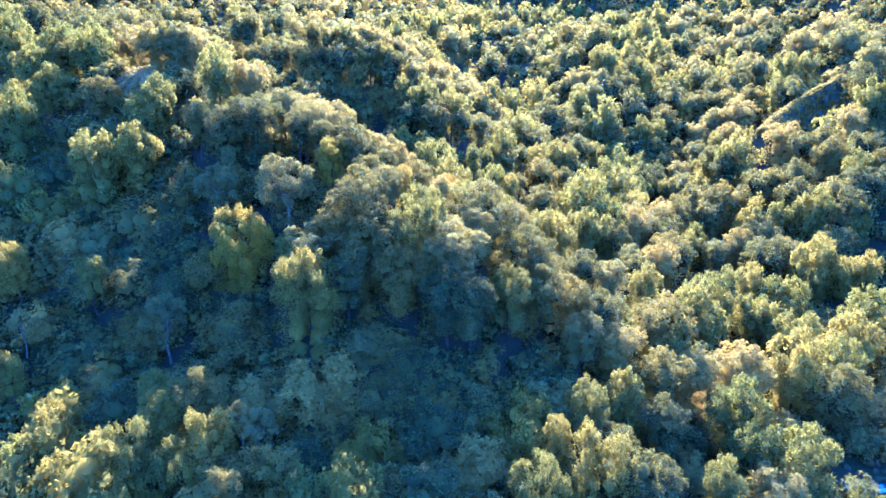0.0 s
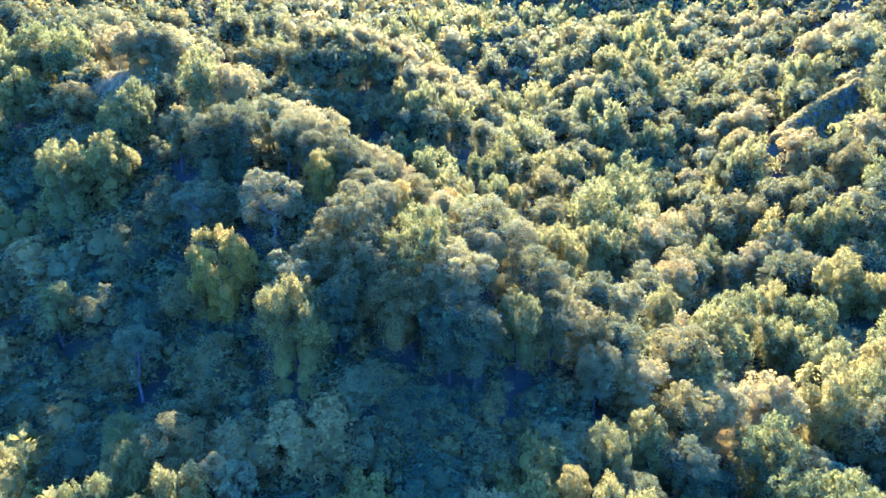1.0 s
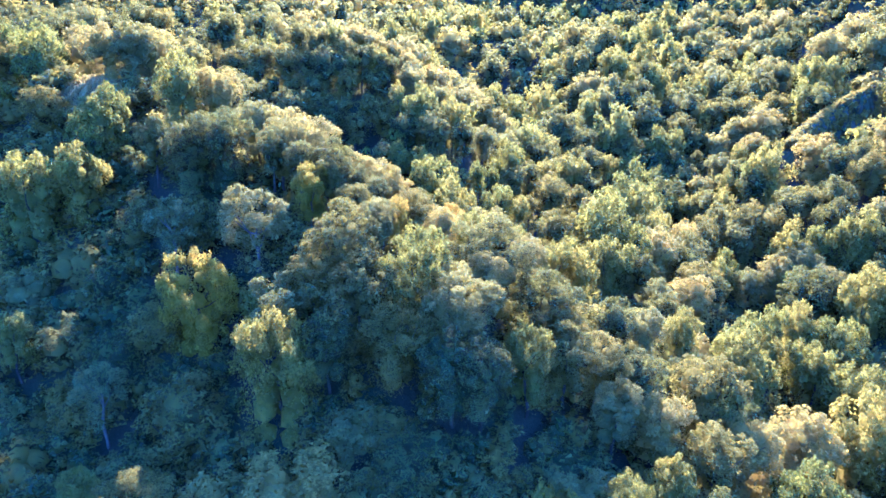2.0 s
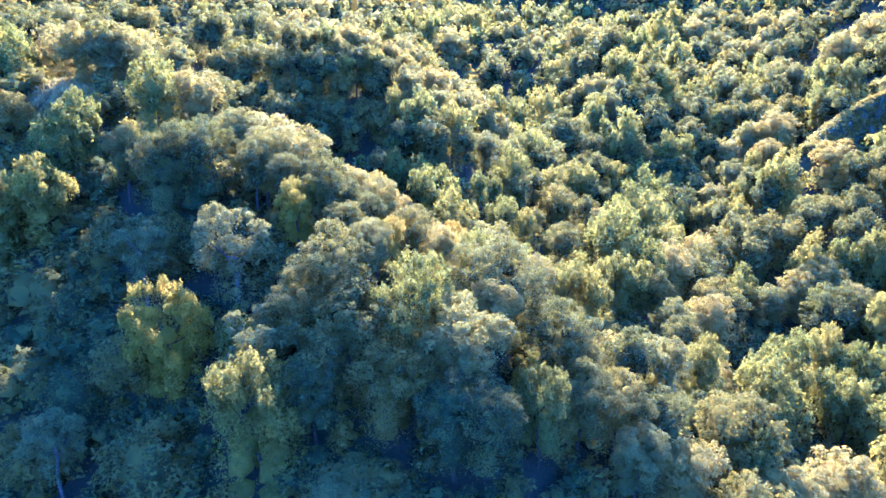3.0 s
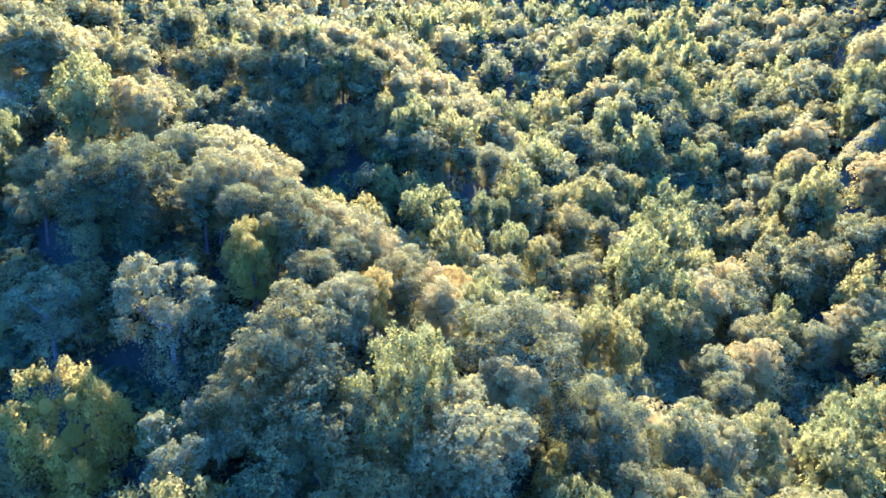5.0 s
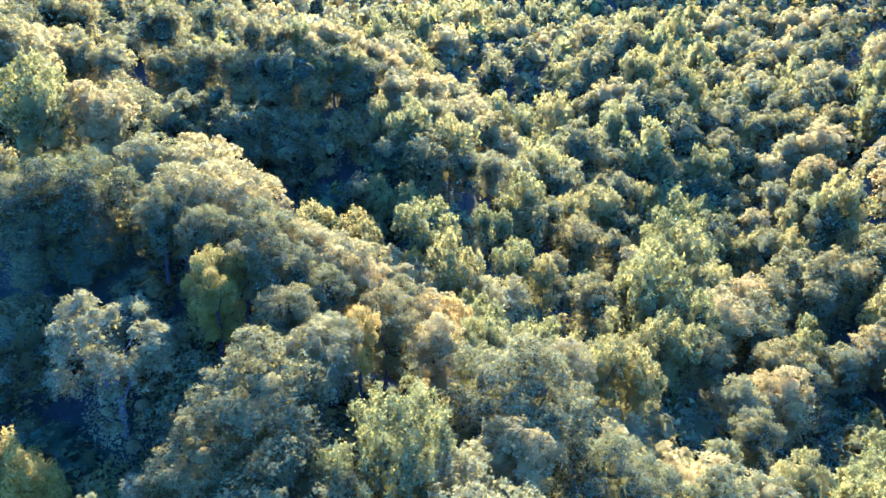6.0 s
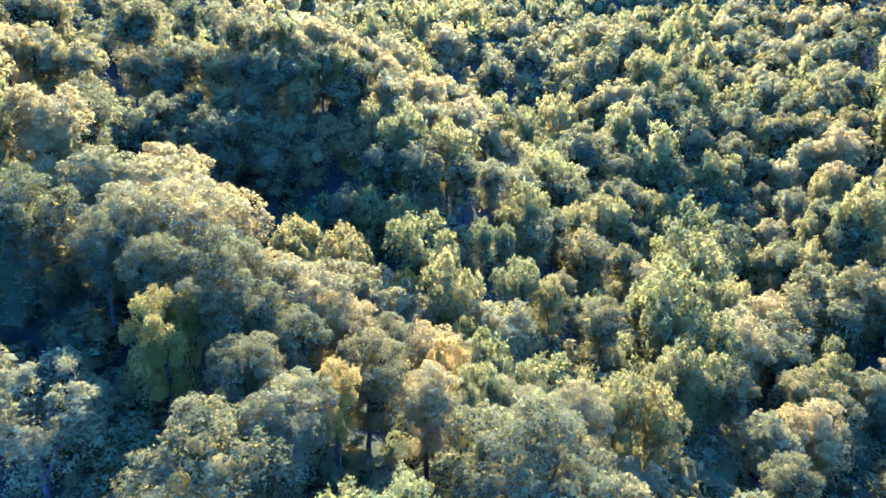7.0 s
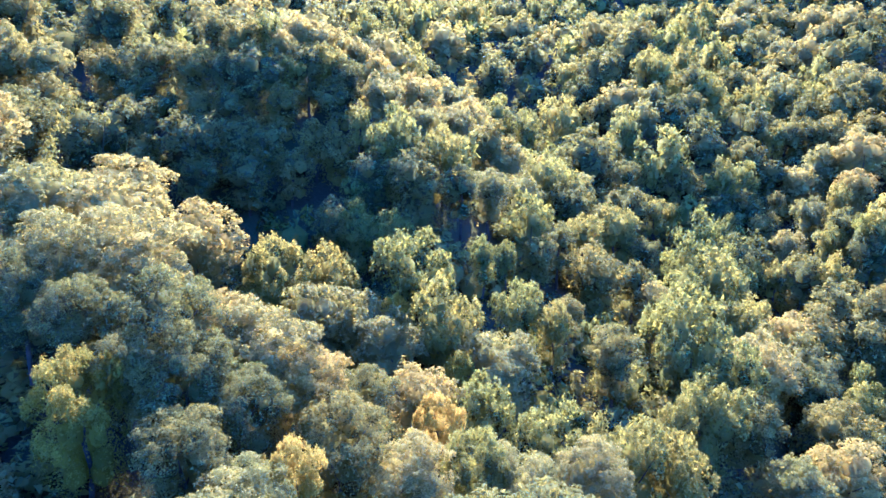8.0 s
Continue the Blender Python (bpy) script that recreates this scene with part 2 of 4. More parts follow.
# How each kind of tree grows: boughs, the lobes on each and the tufts on each lobe, their sizes to the crown's radius, the crown's
# height to its radius, how far boughs stretch upwards, how far out they stand, how much of a bough is solid, and its lean upwards.
HABIT = {
    "y": dict(boughs=12, lobes=8, tufts=6, big=(0.24, 0.36), size=(0.1, 0.17), tuft=(0.045, 0.085), tall=1.1, stretch=1.18, spread=0.62, core=0.72, rise=0.7),
    "b": dict(boughs=11, lobes=8, tufts=6, big=(0.22, 0.34), size=(0.09, 0.16), tuft=(0.045, 0.085), tall=1.1, stretch=1.2, spread=0.64, core=0.68, rise=0.75),
    "o": dict(boughs=14, lobes=8, tufts=4, big=(0.28, 0.42), size=(0.12, 0.2), tuft=(0.05, 0.09), tall=1.0, stretch=1.0, spread=0.62, core=0.78, rise=0.45),
    "g": dict(boughs=15, lobes=9, tufts=4, big=(0.28, 0.4), size=(0.1, 0.18), tuft=(0.045, 0.08), tall=0.92, stretch=0.92, spread=0.64, core=0.78, rise=0.5),
    "s": dict(boughs=13, lobes=7, tufts=5, big=(0.2, 0.3), size=(0.1, 0.17), tuft=(0.045, 0.08), tall=1.05, stretch=0.95, spread=0.68, core=0.45, rise=0.5),
}


def unit(v):
    return v / np.linalg.norm(v, axis=-1, keepdims=True)


def crown_shape(kind, leaves, leaf_size, seed, detail, solid):
    """A crown about one metre in radius round the origin: boughs, lobes on the boughs, tufts on the lobes, and small leaves close over all."""
    h, r = HABIT[kind], np.random.default_rng(seed)
    stretch = np.array([1, 1, h["stretch"]])
    centres, sizes, outward, tier = [], [], [], []

    def grow(centre, size, way, rank):
        centres.append(centre), sizes.append(size), outward.append(way), tier.append(rank)

    boughs = max(6, round(h["boughs"] * detail))
    squash = r.uniform(0.82, 1.0)
    for k in range(boughs):
        turn_, rise = k * 2.39996 + r.uniform(-0.5, 0.5), 0.97 - 1.6 * (k + 0.5) / boughs + r.uniform(-0.15, 0.15)
        flat = math.sqrt(max(0.04, 1 - rise * rise))
        out = h["spread"] * r.uniform(0.7, 1.15)
        middle = np.array((out * flat * math.cos(turn_), out * flat * math.sin(turn_) * squash, out * rise * h["tall"]))
        size = r.uniform(*h["big"]) * (1.35 - 0.35 * detail)
        way = unit(middle + (0, 0, h["rise"]))
        grow(middle, size, way, 1)
        for n in range(max(3, round(h["lobes"] * detail))):
            lobe_way = unit(way * 0.8 + r.normal(size=3) * 0.7 + (0, 0, 0.15))
            lobe_at = middle + lobe_way * size * r.uniform(0.75, 1.0) * stretch
            lobe = r.uniform(*h["size"]) * (1.45 - 0.45 * detail)
            grow(lobe_at, lobe, lobe_way, 2)
            for m in range(round(h["tufts"] * detail * detail)):
                tuft_way = unit(lobe_way * 0.7 + r.normal(size=3) * 0.65 + (0, 0, h["rise"] * 0.5))
                grow(lobe_at + tuft_way * lobe * r.uniform(0.8, 1.2) * stretch, r.uniform(*h["tuft"]), tuft_way, 3)
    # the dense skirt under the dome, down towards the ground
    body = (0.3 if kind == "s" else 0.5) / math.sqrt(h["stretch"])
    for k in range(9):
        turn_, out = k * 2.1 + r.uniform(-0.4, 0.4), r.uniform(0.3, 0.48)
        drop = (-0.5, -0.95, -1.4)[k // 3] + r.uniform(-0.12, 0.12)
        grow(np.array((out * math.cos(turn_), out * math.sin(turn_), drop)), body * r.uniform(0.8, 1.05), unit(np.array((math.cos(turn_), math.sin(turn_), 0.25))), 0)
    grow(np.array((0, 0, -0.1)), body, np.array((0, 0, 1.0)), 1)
    centres, sizes, outward, tier = np.array(centres), np.array(sizes), np.array(outward), np.array(tier)
    verts, faces, normals, count = [], [], [], 0
    for c, size, rank in zip(centres, sizes, tier):
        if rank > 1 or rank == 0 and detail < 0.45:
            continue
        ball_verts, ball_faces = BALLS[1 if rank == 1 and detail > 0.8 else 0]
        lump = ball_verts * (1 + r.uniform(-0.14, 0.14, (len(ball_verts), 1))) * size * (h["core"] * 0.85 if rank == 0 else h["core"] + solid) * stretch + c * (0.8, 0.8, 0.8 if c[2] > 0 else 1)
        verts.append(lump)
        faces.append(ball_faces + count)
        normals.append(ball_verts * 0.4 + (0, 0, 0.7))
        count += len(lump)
    share = sizes**1.8 * np.array((1.0, 0.5, 1.0, 1.5))[tier]
    share /= share.sum()
    pick = r.choice(len(sizes), int(leaves * 2.6), p=share)
    way = unit(r.normal(size=(len(pick), 3)) + outward[pick] * 0.8)
    spray = np.where((tier[pick] == 3)[:, None] & (kind in "yb"), np.array([0.7, 0.7, 2.1]), stretch)
    p = centres[pick] + way * (sizes[pick] * (0.5 + 0.7 * r.random(len(pick))))[:, None] * spray
    inside = (way[:, 2] < -0.3) & (r.random(len(p)) < 0.5)
    for c, size in zip(centres[tier < 2], sizes[tier < 2]):
        inside |= (((p - c) / stretch) ** 2).sum(1) < (size * (h["core"] + solid - 0.15)) ** 2
    keep = np.flatnonzero(~inside)[:leaves]
    p, way = p[keep], way[keep]
    facing = unit(way * 0.6 + r.normal(size=p.shape) * 0.4 + np.array([0, 0, 0.55]))
    side = unit(np.cross(facing, r.normal(size=p.shape)))
    along = np.cross(facing, side)
    if kind in "yb":
        # bay sprays stand upright
        along = unit(along + np.array([0, 0, 0.9]))
        side = unit(np.cross(along, facing))
    size = leaf_size * r.uniform(0.55, 1.4, (len(p), 1))
    a = p + along * size * 0.95
    b = p - along * size * 0.45 + side * size * r.uniform(0.35, 0.65, (len(p), 1)) + facing * size * 0.15
    c = p - along * size * 0.55 - side * size * r.uniform(0.35, 0.65, (len(p), 1))
    # each leaf turns its outer face outwards, and takes much of its light as the spray that it belongs to
    wrong = ((np.cross(b - a, c - a) * facing).sum(1) < 0)[:, None]
    b, c = np.where(wrong, c, b), np.where(wrong, b, c)
    verts.append(np.stack([a, b, c], 1).reshape(-1, 3))
    faces.append(np.arange(len(p) * 3).reshape(-1, 3) + count)
    whole = unit(p + (0, 0, 0.3))
    normals.append(np.repeat(unit(way * 0.25 + facing * 0.25 + whole * 0.35 + np.array([0, 0, 0.4])), 3, axis=0))
    verts = np.concatenate(verts)
    return verts / np.percentile(np.hypot(verts[:, 0], verts[:, 1]), 93), np.concatenate(faces), unit(np.concatenate(normals))


def limb_shape(points, radii, sides=6):
    """A tapered, bent round bar."""
    points = [Vector(p) for p in points]
    verts, faces = [], []
    for i, (p, rad) in enumerate(zip(points, radii)):
        ahead = (points[min(i + 1, len(points) - 1)] - points[max(i - 1, 0)]).normalized()
        u = ahead.orthogonal().normalized()
        v = ahead.cross(u)
        for k in range(sides):
            w = 2 * math.pi * k / sides
            verts.append(p + (u * math.cos(w) + v * math.sin(w)) * rad)
    for i in range(len(points) - 1):
        for k in range(sides):
            a, b = i * sides + k, i * sides + (k + 1) % sides
            faces += [(a, b, b + sides), (a, b + sides, a + sides)]
    return np.array([v[:] for v in verts]), np.array(faces)


class Kind:
    """The meshes of one variety of tree, in one of three finenesses."""

    def __init__(self, kind, leaves, leaf_size, detail, solid, seed):
        self.kind = kind
        self.verts, self.faces, self.normals = crown_shape(kind, leaves, leaf_size, seed, detail, solid)
        r = np.random.default_rng(seed + 500)
        # wood, for a crown of one metre whose middle is at the origin
        stem = [(r.uniform(-0.1, 0.1), r.uniform(-0.1, 0.1), z) for z in (-3.2, -2.4, -1.6, -0.9, -0.35)]
        self.trunk = limb_shape(stem, (0.085, 0.07, 0.06, 0.05, 0.035), 8)
        self.limbs = []
        for k in range(5):
            w = k * 1.2566 + r.uniform(-0.4, 0.4)
            reach = r.uniform(0.6, 0.85)
            top = r.uniform(-0.05, 0.55)
            start = Vector(stem[3]) if k % 2 else Vector(stem[4])
            end = Vector((reach * math.cos(w), reach * math.sin(w), top))
            mid = start.lerp(end, 0.5) + Vector((r.uniform(-0.1, 0.1), r.uniform(-0.1, 0.1), -0.08))
            self.limbs.append(limb_shape([start, start.lerp(mid, 0.5) + Vector((0, 0, -0.03)), mid, end], (0.03, 0.024, 0.018, 0.008), 5))


# Leaves on a crown, their size to its radius, how many of its lobes are built, and how far its cores fill them.
FINENESS = {
    "finest": (20000, 0.032, 1.0, -0.3),
    "near": (6500, 0.053, 0.9, -0.12),
    "middle": (2900, 0.07, 0.75, 0.0),
    "far": (1300, 0.097, 0.6, 0.08),
    "farthest": (640, 0.135, 0.5, 0.1),
    "sparse": (240, 0.21, 0.4, 0.1),
}
COARSER = {"near": "far", "middle": "farthest", "far": "farthest", "farthest": "sparse", "sparse": "sparse"}
KINDS = {}
for level, build in FINENESS.items():
    for kind in HABIT:
        for n in range(4):
            KINDS[kind, level, n] = Kind(kind, *build, 11 + 97 * n + ord(kind))

NAME = {"y": "bay_tree", "b": "golden_tree", "o": "live_oak", "g": "dusty_oak", "s": "silver_tree"}
LABEL = {
    "y": ("yellow-green sunlit bay tree with upright leafy tips", "bay tree"),
    "b": ("bright golden-yellow leafy tree among duller oaks", "tree"),
    "o": ("dark olive-green live oak with a dense rounded crown", "oak tree"),
    "g": ("dusty grey-green oak with a broad domed crown", "oak tree"),
    "s": ("pale silvery tree with sparse leaves and bare limbs showing", "tree"),
}
prototypes = {}


def tree_prototype(kind, level, n):
    """A tree with its crown's middle at the origin; scaled to size where it stands."""
    k = KINDS[kind, level, n]
    base = new(NAME[kind])
    wood = PALE_BARK if kind == "s" else BARK
    trunk = mesh_object("trunk", *k.trunk, wood, base)
    for verts, faces in k.limbs:
        mesh_object("limb", verts, faces, wood, trunk)
    mesh_object("crown", k.verts, k.faces, LEAF[kind], base, None, k.normals)
    tagged(base, *LABEL[kind])
    return base


def stand_at(kind, x, y, z, r, level, n, spin):
    """A tree whose crown, r metres in radius, has its middle at x, y, z."""
    key, wide = (kind, level, n), 1.1 if kind in "og" else 1.0
    if key not in prototypes:
        prototypes[key] = tree_prototype(*key)
        ob = prototypes[key]
    else:
        ob = copy_thing(prototypes[key], Matrix())
    ob.matrix_basis = Matrix.Translation((x, y, z)) @ Matrix.Rotation(spin, 4, "Z") @ Matrix.Diagonal((r * wide, r * wide, r, 1))
    return ob


def level_at(x, y):
    """The spur that the flight passes over most closely gets the finest leaves."""
    if 66 < y < 122 and -42 < x < 22:
        return "finest"
    return "near" if 70 < y < 165 else "middle" if y < 225 else "far" if y < 290 else "farthest"


CLEARING_TREES = [("g", -57.6, 143.0, 105.6, 2.95), ("g", -53.4, 143.5, 105.6, 3.3), ("g", -51.7, 146.0, 104.7, 3.44), ("g", -52.0, 132.0, 97.5, 2.30), ("g", -56.5, 131.0, 94.9, 1.97), ("y", -55.6, 130.0, 91.8, 2.13), ("g", -64.6, 134.0, 96.8, 2.21), ("o", -60.5, 132.5, 95.0, 1.97), ("o", -49.5, 136.0, 98.1, 2.30)]
# Single trees: kind, the middle of the crown, and its radius in metres.
CREEK_SIDE = [
    ("y", 42.0, 81.7, 53.5, 3.2), ("y", 41.4, 87.4, 54.9, 3.4), ("o", 62.2, 97.1, 53.4, 3.7), ("g", 47.0, 99.4, 56.1, 3.8),
    ("y", 57.3, 101.7, 53.4, 4.3), ("y", 65.2, 104.6, 54.2, 3.5), ("y", 70.7, 110.5, 55.0, 3.6), ("y", 62.8, 115.2, 54.3, 4.3),
    ("y", 46.2, 116.8, 57.0, 4.1), ("y", 77.4, 118.2, 56.3, 4.4), ("y", 59.3, 119.2, 56.0, 2.7), ("y", 58.2, 121.9, 57.2, 2.4),
    ("y", 52.1, 123.0, 57.8, 2.6), ("y", 48.2, 123.1, 58.1, 3.2), ("y", 66.7, 124.2, 57.1, 3.2), ("y", 63.6, 126.7, 57.8, 2.5),
    ("y", 55.1, 128.5, 59.3, 3.0), ("y", 61.5, 130.2, 58.6, 2.7),
]
FAR_SLOPE_A = [
    ("o", 54.6, 223.2, 75.8, 3.5), ("y", 51.9, 228.1, 80.4, 5.5), ("g", 89.9, 232.9, 79.5, 3.5), ("o", 104.6, 240.2, 87.1, 3.0),
    ("y", 84.0, 244.8, 83.1, 1.9), ("y", 59.0, 248.2, 88.0, 3.8), ("o", 65.5, 253.3, 90.1, 3.5), ("g", 114.2, 258.5, 95.8, 2.9),
    ("o", 99.1, 260.9, 87.7, 3.7), ("y", 70.3, 266.6, 96.0, 3.0), ("g", 143.1, 269.4, 108.4, 5.0), ("o", 42.6, 273.7, 90.9, 3.8),
    ("y", -1.2, 281.0, 96.1, 3.6), ("y", 50.4, 286.1, 97.7, 4.9), ("o", 58.5, 292.6, 101.3, 4.9), ("y", 109.1, 296.6, 98.5, 3.9),
    ("y", 89.1, 301.8, 100.9, 4.0), ("y", 140.5, 309.2, 109.8, 4.1), ("g", 139.7, 321.2, 111.7, 5.2), ("y", 14.9, 336.5, 112.6, 4.5),
    ("o", 84.5, 350.2, 113.1, 4.2), ("y", 54.2, 358.6, 114.4, 4.3),
]
FAR_SLOPE_B = [
    ("y", 63.3, 223.9, 76.8, 3.0), ("g", 96.6, 228.8, 80.9, 5.0), ("g", 99.0, 234.2, 83.6, 3.5), ("o", 63.7, 240.7, 84.1, 4.6),
    ("o", 93.2, 245.6, 84.3, 3.1), ("y", 118.2, 248.3, 96.3, 3.7), ("o", 106.1, 255.5, 89.9, 4.3), ("g", 49.7, 258.7, 90.7, 4.3),
    ("o", 111.1, 263.2, 93.5, 4.9), ("y", 62.2, 266.7, 97.6, 3.0), ("g", 114.7, 269.8, 96.3, 3.8), ("g", 5.6, 274.0, 89.2, 5.1),
    ("y", 111.7, 281.6, 95.9, 4.0), ("y", -16.4, 289.3, 111.3, 4.1), ("y", 90.1, 293.7, 97.8, 3.8), ("y", 72.4, 296.9, 104.1, 4.3),
    ("g", 119.2, 304.4, 102.0, 4.5), ("g", 112.7, 309.6, 101.8, 4.6), ("o", 113.3, 324.2, 104.9, 5.8), ("g", 109.5, 337.2, 108.7, 5.5),
    ("g", 117.4, 350.5, 115.2, 5.3),
]
FAR_SLOPE_C = [
    ("g", 134.3, 225.3, 99.8, 4.2), ("y", 35.4, 230.0, 80.6, 5.3), ("y", 62.4, 235.0, 82.1, 3.9), ("y", 46.2, 240.7, 84.8, 3.6),
    ("g", 51.5, 246.0, 87.1, 4.1), ("o", 79.9, 250.4, 84.5, 5.6), ("g", -11.9, 256.3, 100.8, 5.6), ("y", 25.2, 259.1, 83.4, 3.7),
    ("y", 71.9, 263.2, 93.7, 3.3), ("y", 104.8, 267.1, 90.8, 3.8), ("y", -6.1, 270.9, 97.7, 4.5), ("g", 98.7, 274.1, 91.1, 4.1),
    ("y", 71.7, 282.0, 99.0, 3.2), ("o", 127.5, 291.1, 102.8, 5.0), ("o", 133.8, 293.8, 106.0, 3.4), ("o", 62.8, 297.4, 106.2, 5.1),
    ("g", 4.4, 305.2, 104.4, 5.3), ("o", 101.8, 309.9, 101.7, 4.6), ("o", 31.2, 328.8, 107.7, 8.7), ("y", 124.3, 341.9, 112.2, 5.6),
    ("y", 103.2, 352.1, 113.9, 4.2),
]
FAR_SLOPE_D = [
    ("y", 69.5, 226.8, 76.6, 2.8), ("o", 113.3, 231.2, 88.0, 4.6), ("y", 111.8, 236.5, 89.3, 3.5), ("y", 122.5, 241.3, 96.6, 3.6),
    ("g", 137.4, 246.7, 104.6, 4.6), ("g", 10.0, 251.7, 86.3, 4.9), ("g", 56.2, 256.4, 92.1, 2.9), ("y", 34.9, 260.0, 84.6, 5.1),
    ("g", 130.7, 264.0, 103.5, 4.9), ("y", 88.7, 268.2, 89.1, 3.8), ("y", 18.1, 271.0, 84.6, 4.7), ("y", -11.7, 277.5, 104.7, 3.9),
    ("y", 89.3, 282.0, 93.0, 4.9), ("y", 121.3, 291.4, 100.4, 4.2), ("y", 42.2, 294.2, 94.9, 3.3), ("o", 20.1, 298.2, 95.6, 4.2),
    ("y", -5.4, 307.7, 108.9, 5.3), ("o", 53.7, 310.5, 105.7, 5.3), ("g", 133.1, 330.6, 111.9, 4.9), ("y", 76.6, 344.4, 111.5, 4.1),
    ("o", 28.5, 352.2, 114.2, 5.3),
]
FAR_SLOPE_E = [
    ("g", 82.4, 227.2, 76.2, 3.0), ("y", 78.4, 232.5, 76.6, 3.2), ("y", 74.2, 237.3, 79.6, 3.9), ("y", 97.6, 243.6, 84.4, 4.1),
    ("o", 88.5, 247.2, 83.7, 3.5), ("y", 24.8, 253.3, 83.5, 2.1), ("y", 44.0, 258.4, 88.8, 2.5), ("y", 74.4, 260.0, 91.5, 2.9),
    ("y", 17.6, 265.5, 84.1, 4.2), ("y", -17.0, 268.3, 107.2, 3.7), ("y", 59.6, 272.4, 98.5, 3.8), ("y", 49.3, 280.9, 97.0, 4.6),
    ("g", 99.6, 282.9, 93.7, 4.5), ("o", 19.6, 292.4, 95.4, 4.2), ("y", 77.4, 295.8, 102.3, 3.4), ("y", -11.4, 301.7, 110.9, 3.9),
    ("o", 32.7, 308.1, 99.7, 5.3), ("g", 130.0, 317.1, 107.4, 3.7), ("y", 92.7, 336.0, 108.4, 5.0), ("o", 49.4, 348.9, 110.7, 6.1),
    ("y", 42.0, 357.5, 113.9, 5.4),
]
GULLY_FOOT_A = [
    ("y", -14.6, 62.7, 60.0, 2.1), ("y", -38.7, 64.1, 59.2, 4.5), ("o", -1.5, 64.5, 59.9, 2.6), ("y", -46.8, 65.6, 60.1, 3.1),
    ("y", -34.2, 66.8, 60.6, 3.4), ("y", -45.1, 69.9, 61.8, 2.6), ("s", -23.3, 70.8, 65.4, 1.5), ("o", 24.8, 71.3, 55.7, 2.8),
    ("y", 13.6, 73.0, 61.4, 1.3), ("y", 34.9, 73.3, 53.8, 2.1), ("o", -29.4, 74.6, 65.6, 2.7), ("y", -35.7, 76.8, 65.6, 1.7),
    ("y", 18.6, 79.7, 61.4, 2.3),
]
GULLY_FOOT_B = [
    ("y", -9.9, 63.0, 60.0, 2.7), ("o", -23.4, 64.3, 60.6, 3.0), ("o", -18.4, 65.4, 62.2, 2.1), ("y", 10.5, 66.6, 57.6, 2.8),
    ("y", -27.1, 67.6, 62.3, 3.1), ("s", -21.3, 70.3, 64.5, 2.1), ("y", 17.5, 70.9, 56.7, 4.1), ("y", -33.0, 72.0, 64.0, 2.1),
    ("y", -46.3, 73.2, 63.8, 1.7), ("g", 41.9, 74.5, 52.2, 2.6), ("o", 21.4, 75.1, 58.8, 2.1), ("y", 47.7, 79.5, 50.9, 3.7),
]
RIGHT_SLOPE_A = [
    ("g", 39.0, 136.6, 62.9, 2.3), ("y", 80.5, 143.2, 57.9, 4.0), ("o", 73.2, 150.0, 58.3, 4.1), ("y", 37.9, 152.5, 66.2, 2.9),
    ("g", 44.8, 158.5, 64.1, 3.2), ("o", 52.1, 159.9, 61.1, 2.7), ("g", 46.3, 163.2, 63.5, 4.2), ("y", 76.6, 165.6, 62.4, 3.9),
    ("y", 104.0, 172.3, 74.9, 2.8), ("o", 60.6, 174.8, 62.3, 3.9), ("y", 85.6, 177.3, 71.2, 2.2), ("o", 111.1, 183.3, 79.0, 3.3),
    ("y", 46.0, 191.4, 67.0, 3.9), ("o", 105.9, 193.4, 79.0, 3.5), ("y", 64.1, 195.5, 64.8, 2.8), ("y", 82.8, 199.3, 74.5, 2.0),
    ("o", 59.6, 202.9, 65.4, 4.8), ("o", 50.7, 206.2, 68.4, 2.2), ("y", 45.4, 210.7, 73.5, 2.2), ("y", 83.8, 213.6, 74.9, 2.2),
    ("y", 74.0, 219.4, 74.1, 1.2),
]
RIGHT_SLOPE_B = [
    ("y", 88.9, 137.9, 59.6, 2.4), ("o", 36.7, 145.3, 65.1, 2.5), ("o", 50.8, 150.5, 60.5, 3.4), ("y", 71.8, 153.9, 58.9, 1.6),
    ("g", 70.9, 159.0, 59.2, 3.0), ("g", 76.5, 160.2, 61.6, 3.2), ("y", 61.8, 163.7, 58.8, 2.4), ("o", 54.4, 165.9, 61.0, 4.0),
    ("o", 108.9, 172.6, 76.6, 2.7), ("y", 48.9, 175.0, 64.0, 4.3), ("o", 81.6, 177.5, 69.3, 3.6), ("y", 103.6, 185.4, 76.8, 3.4),
    ("y", 38.0, 191.6, 71.3, 1.9), ("y", 68.1, 193.9, 65.5, 3.5), ("y", 79.4, 196.0, 72.6, 2.4), ("g", 116.7, 200.1, 83.6, 3.8),
    ("y", 51.8, 202.9, 66.6, 4.8), ("y", 124.3, 206.2, 88.2, 3.9), ("y", 36.8, 210.7, 76.1, 1.4), ("o", 69.7, 213.8, 68.9, 2.8),
    ("o", 60.0, 220.0, 71.4, 4.1),
]
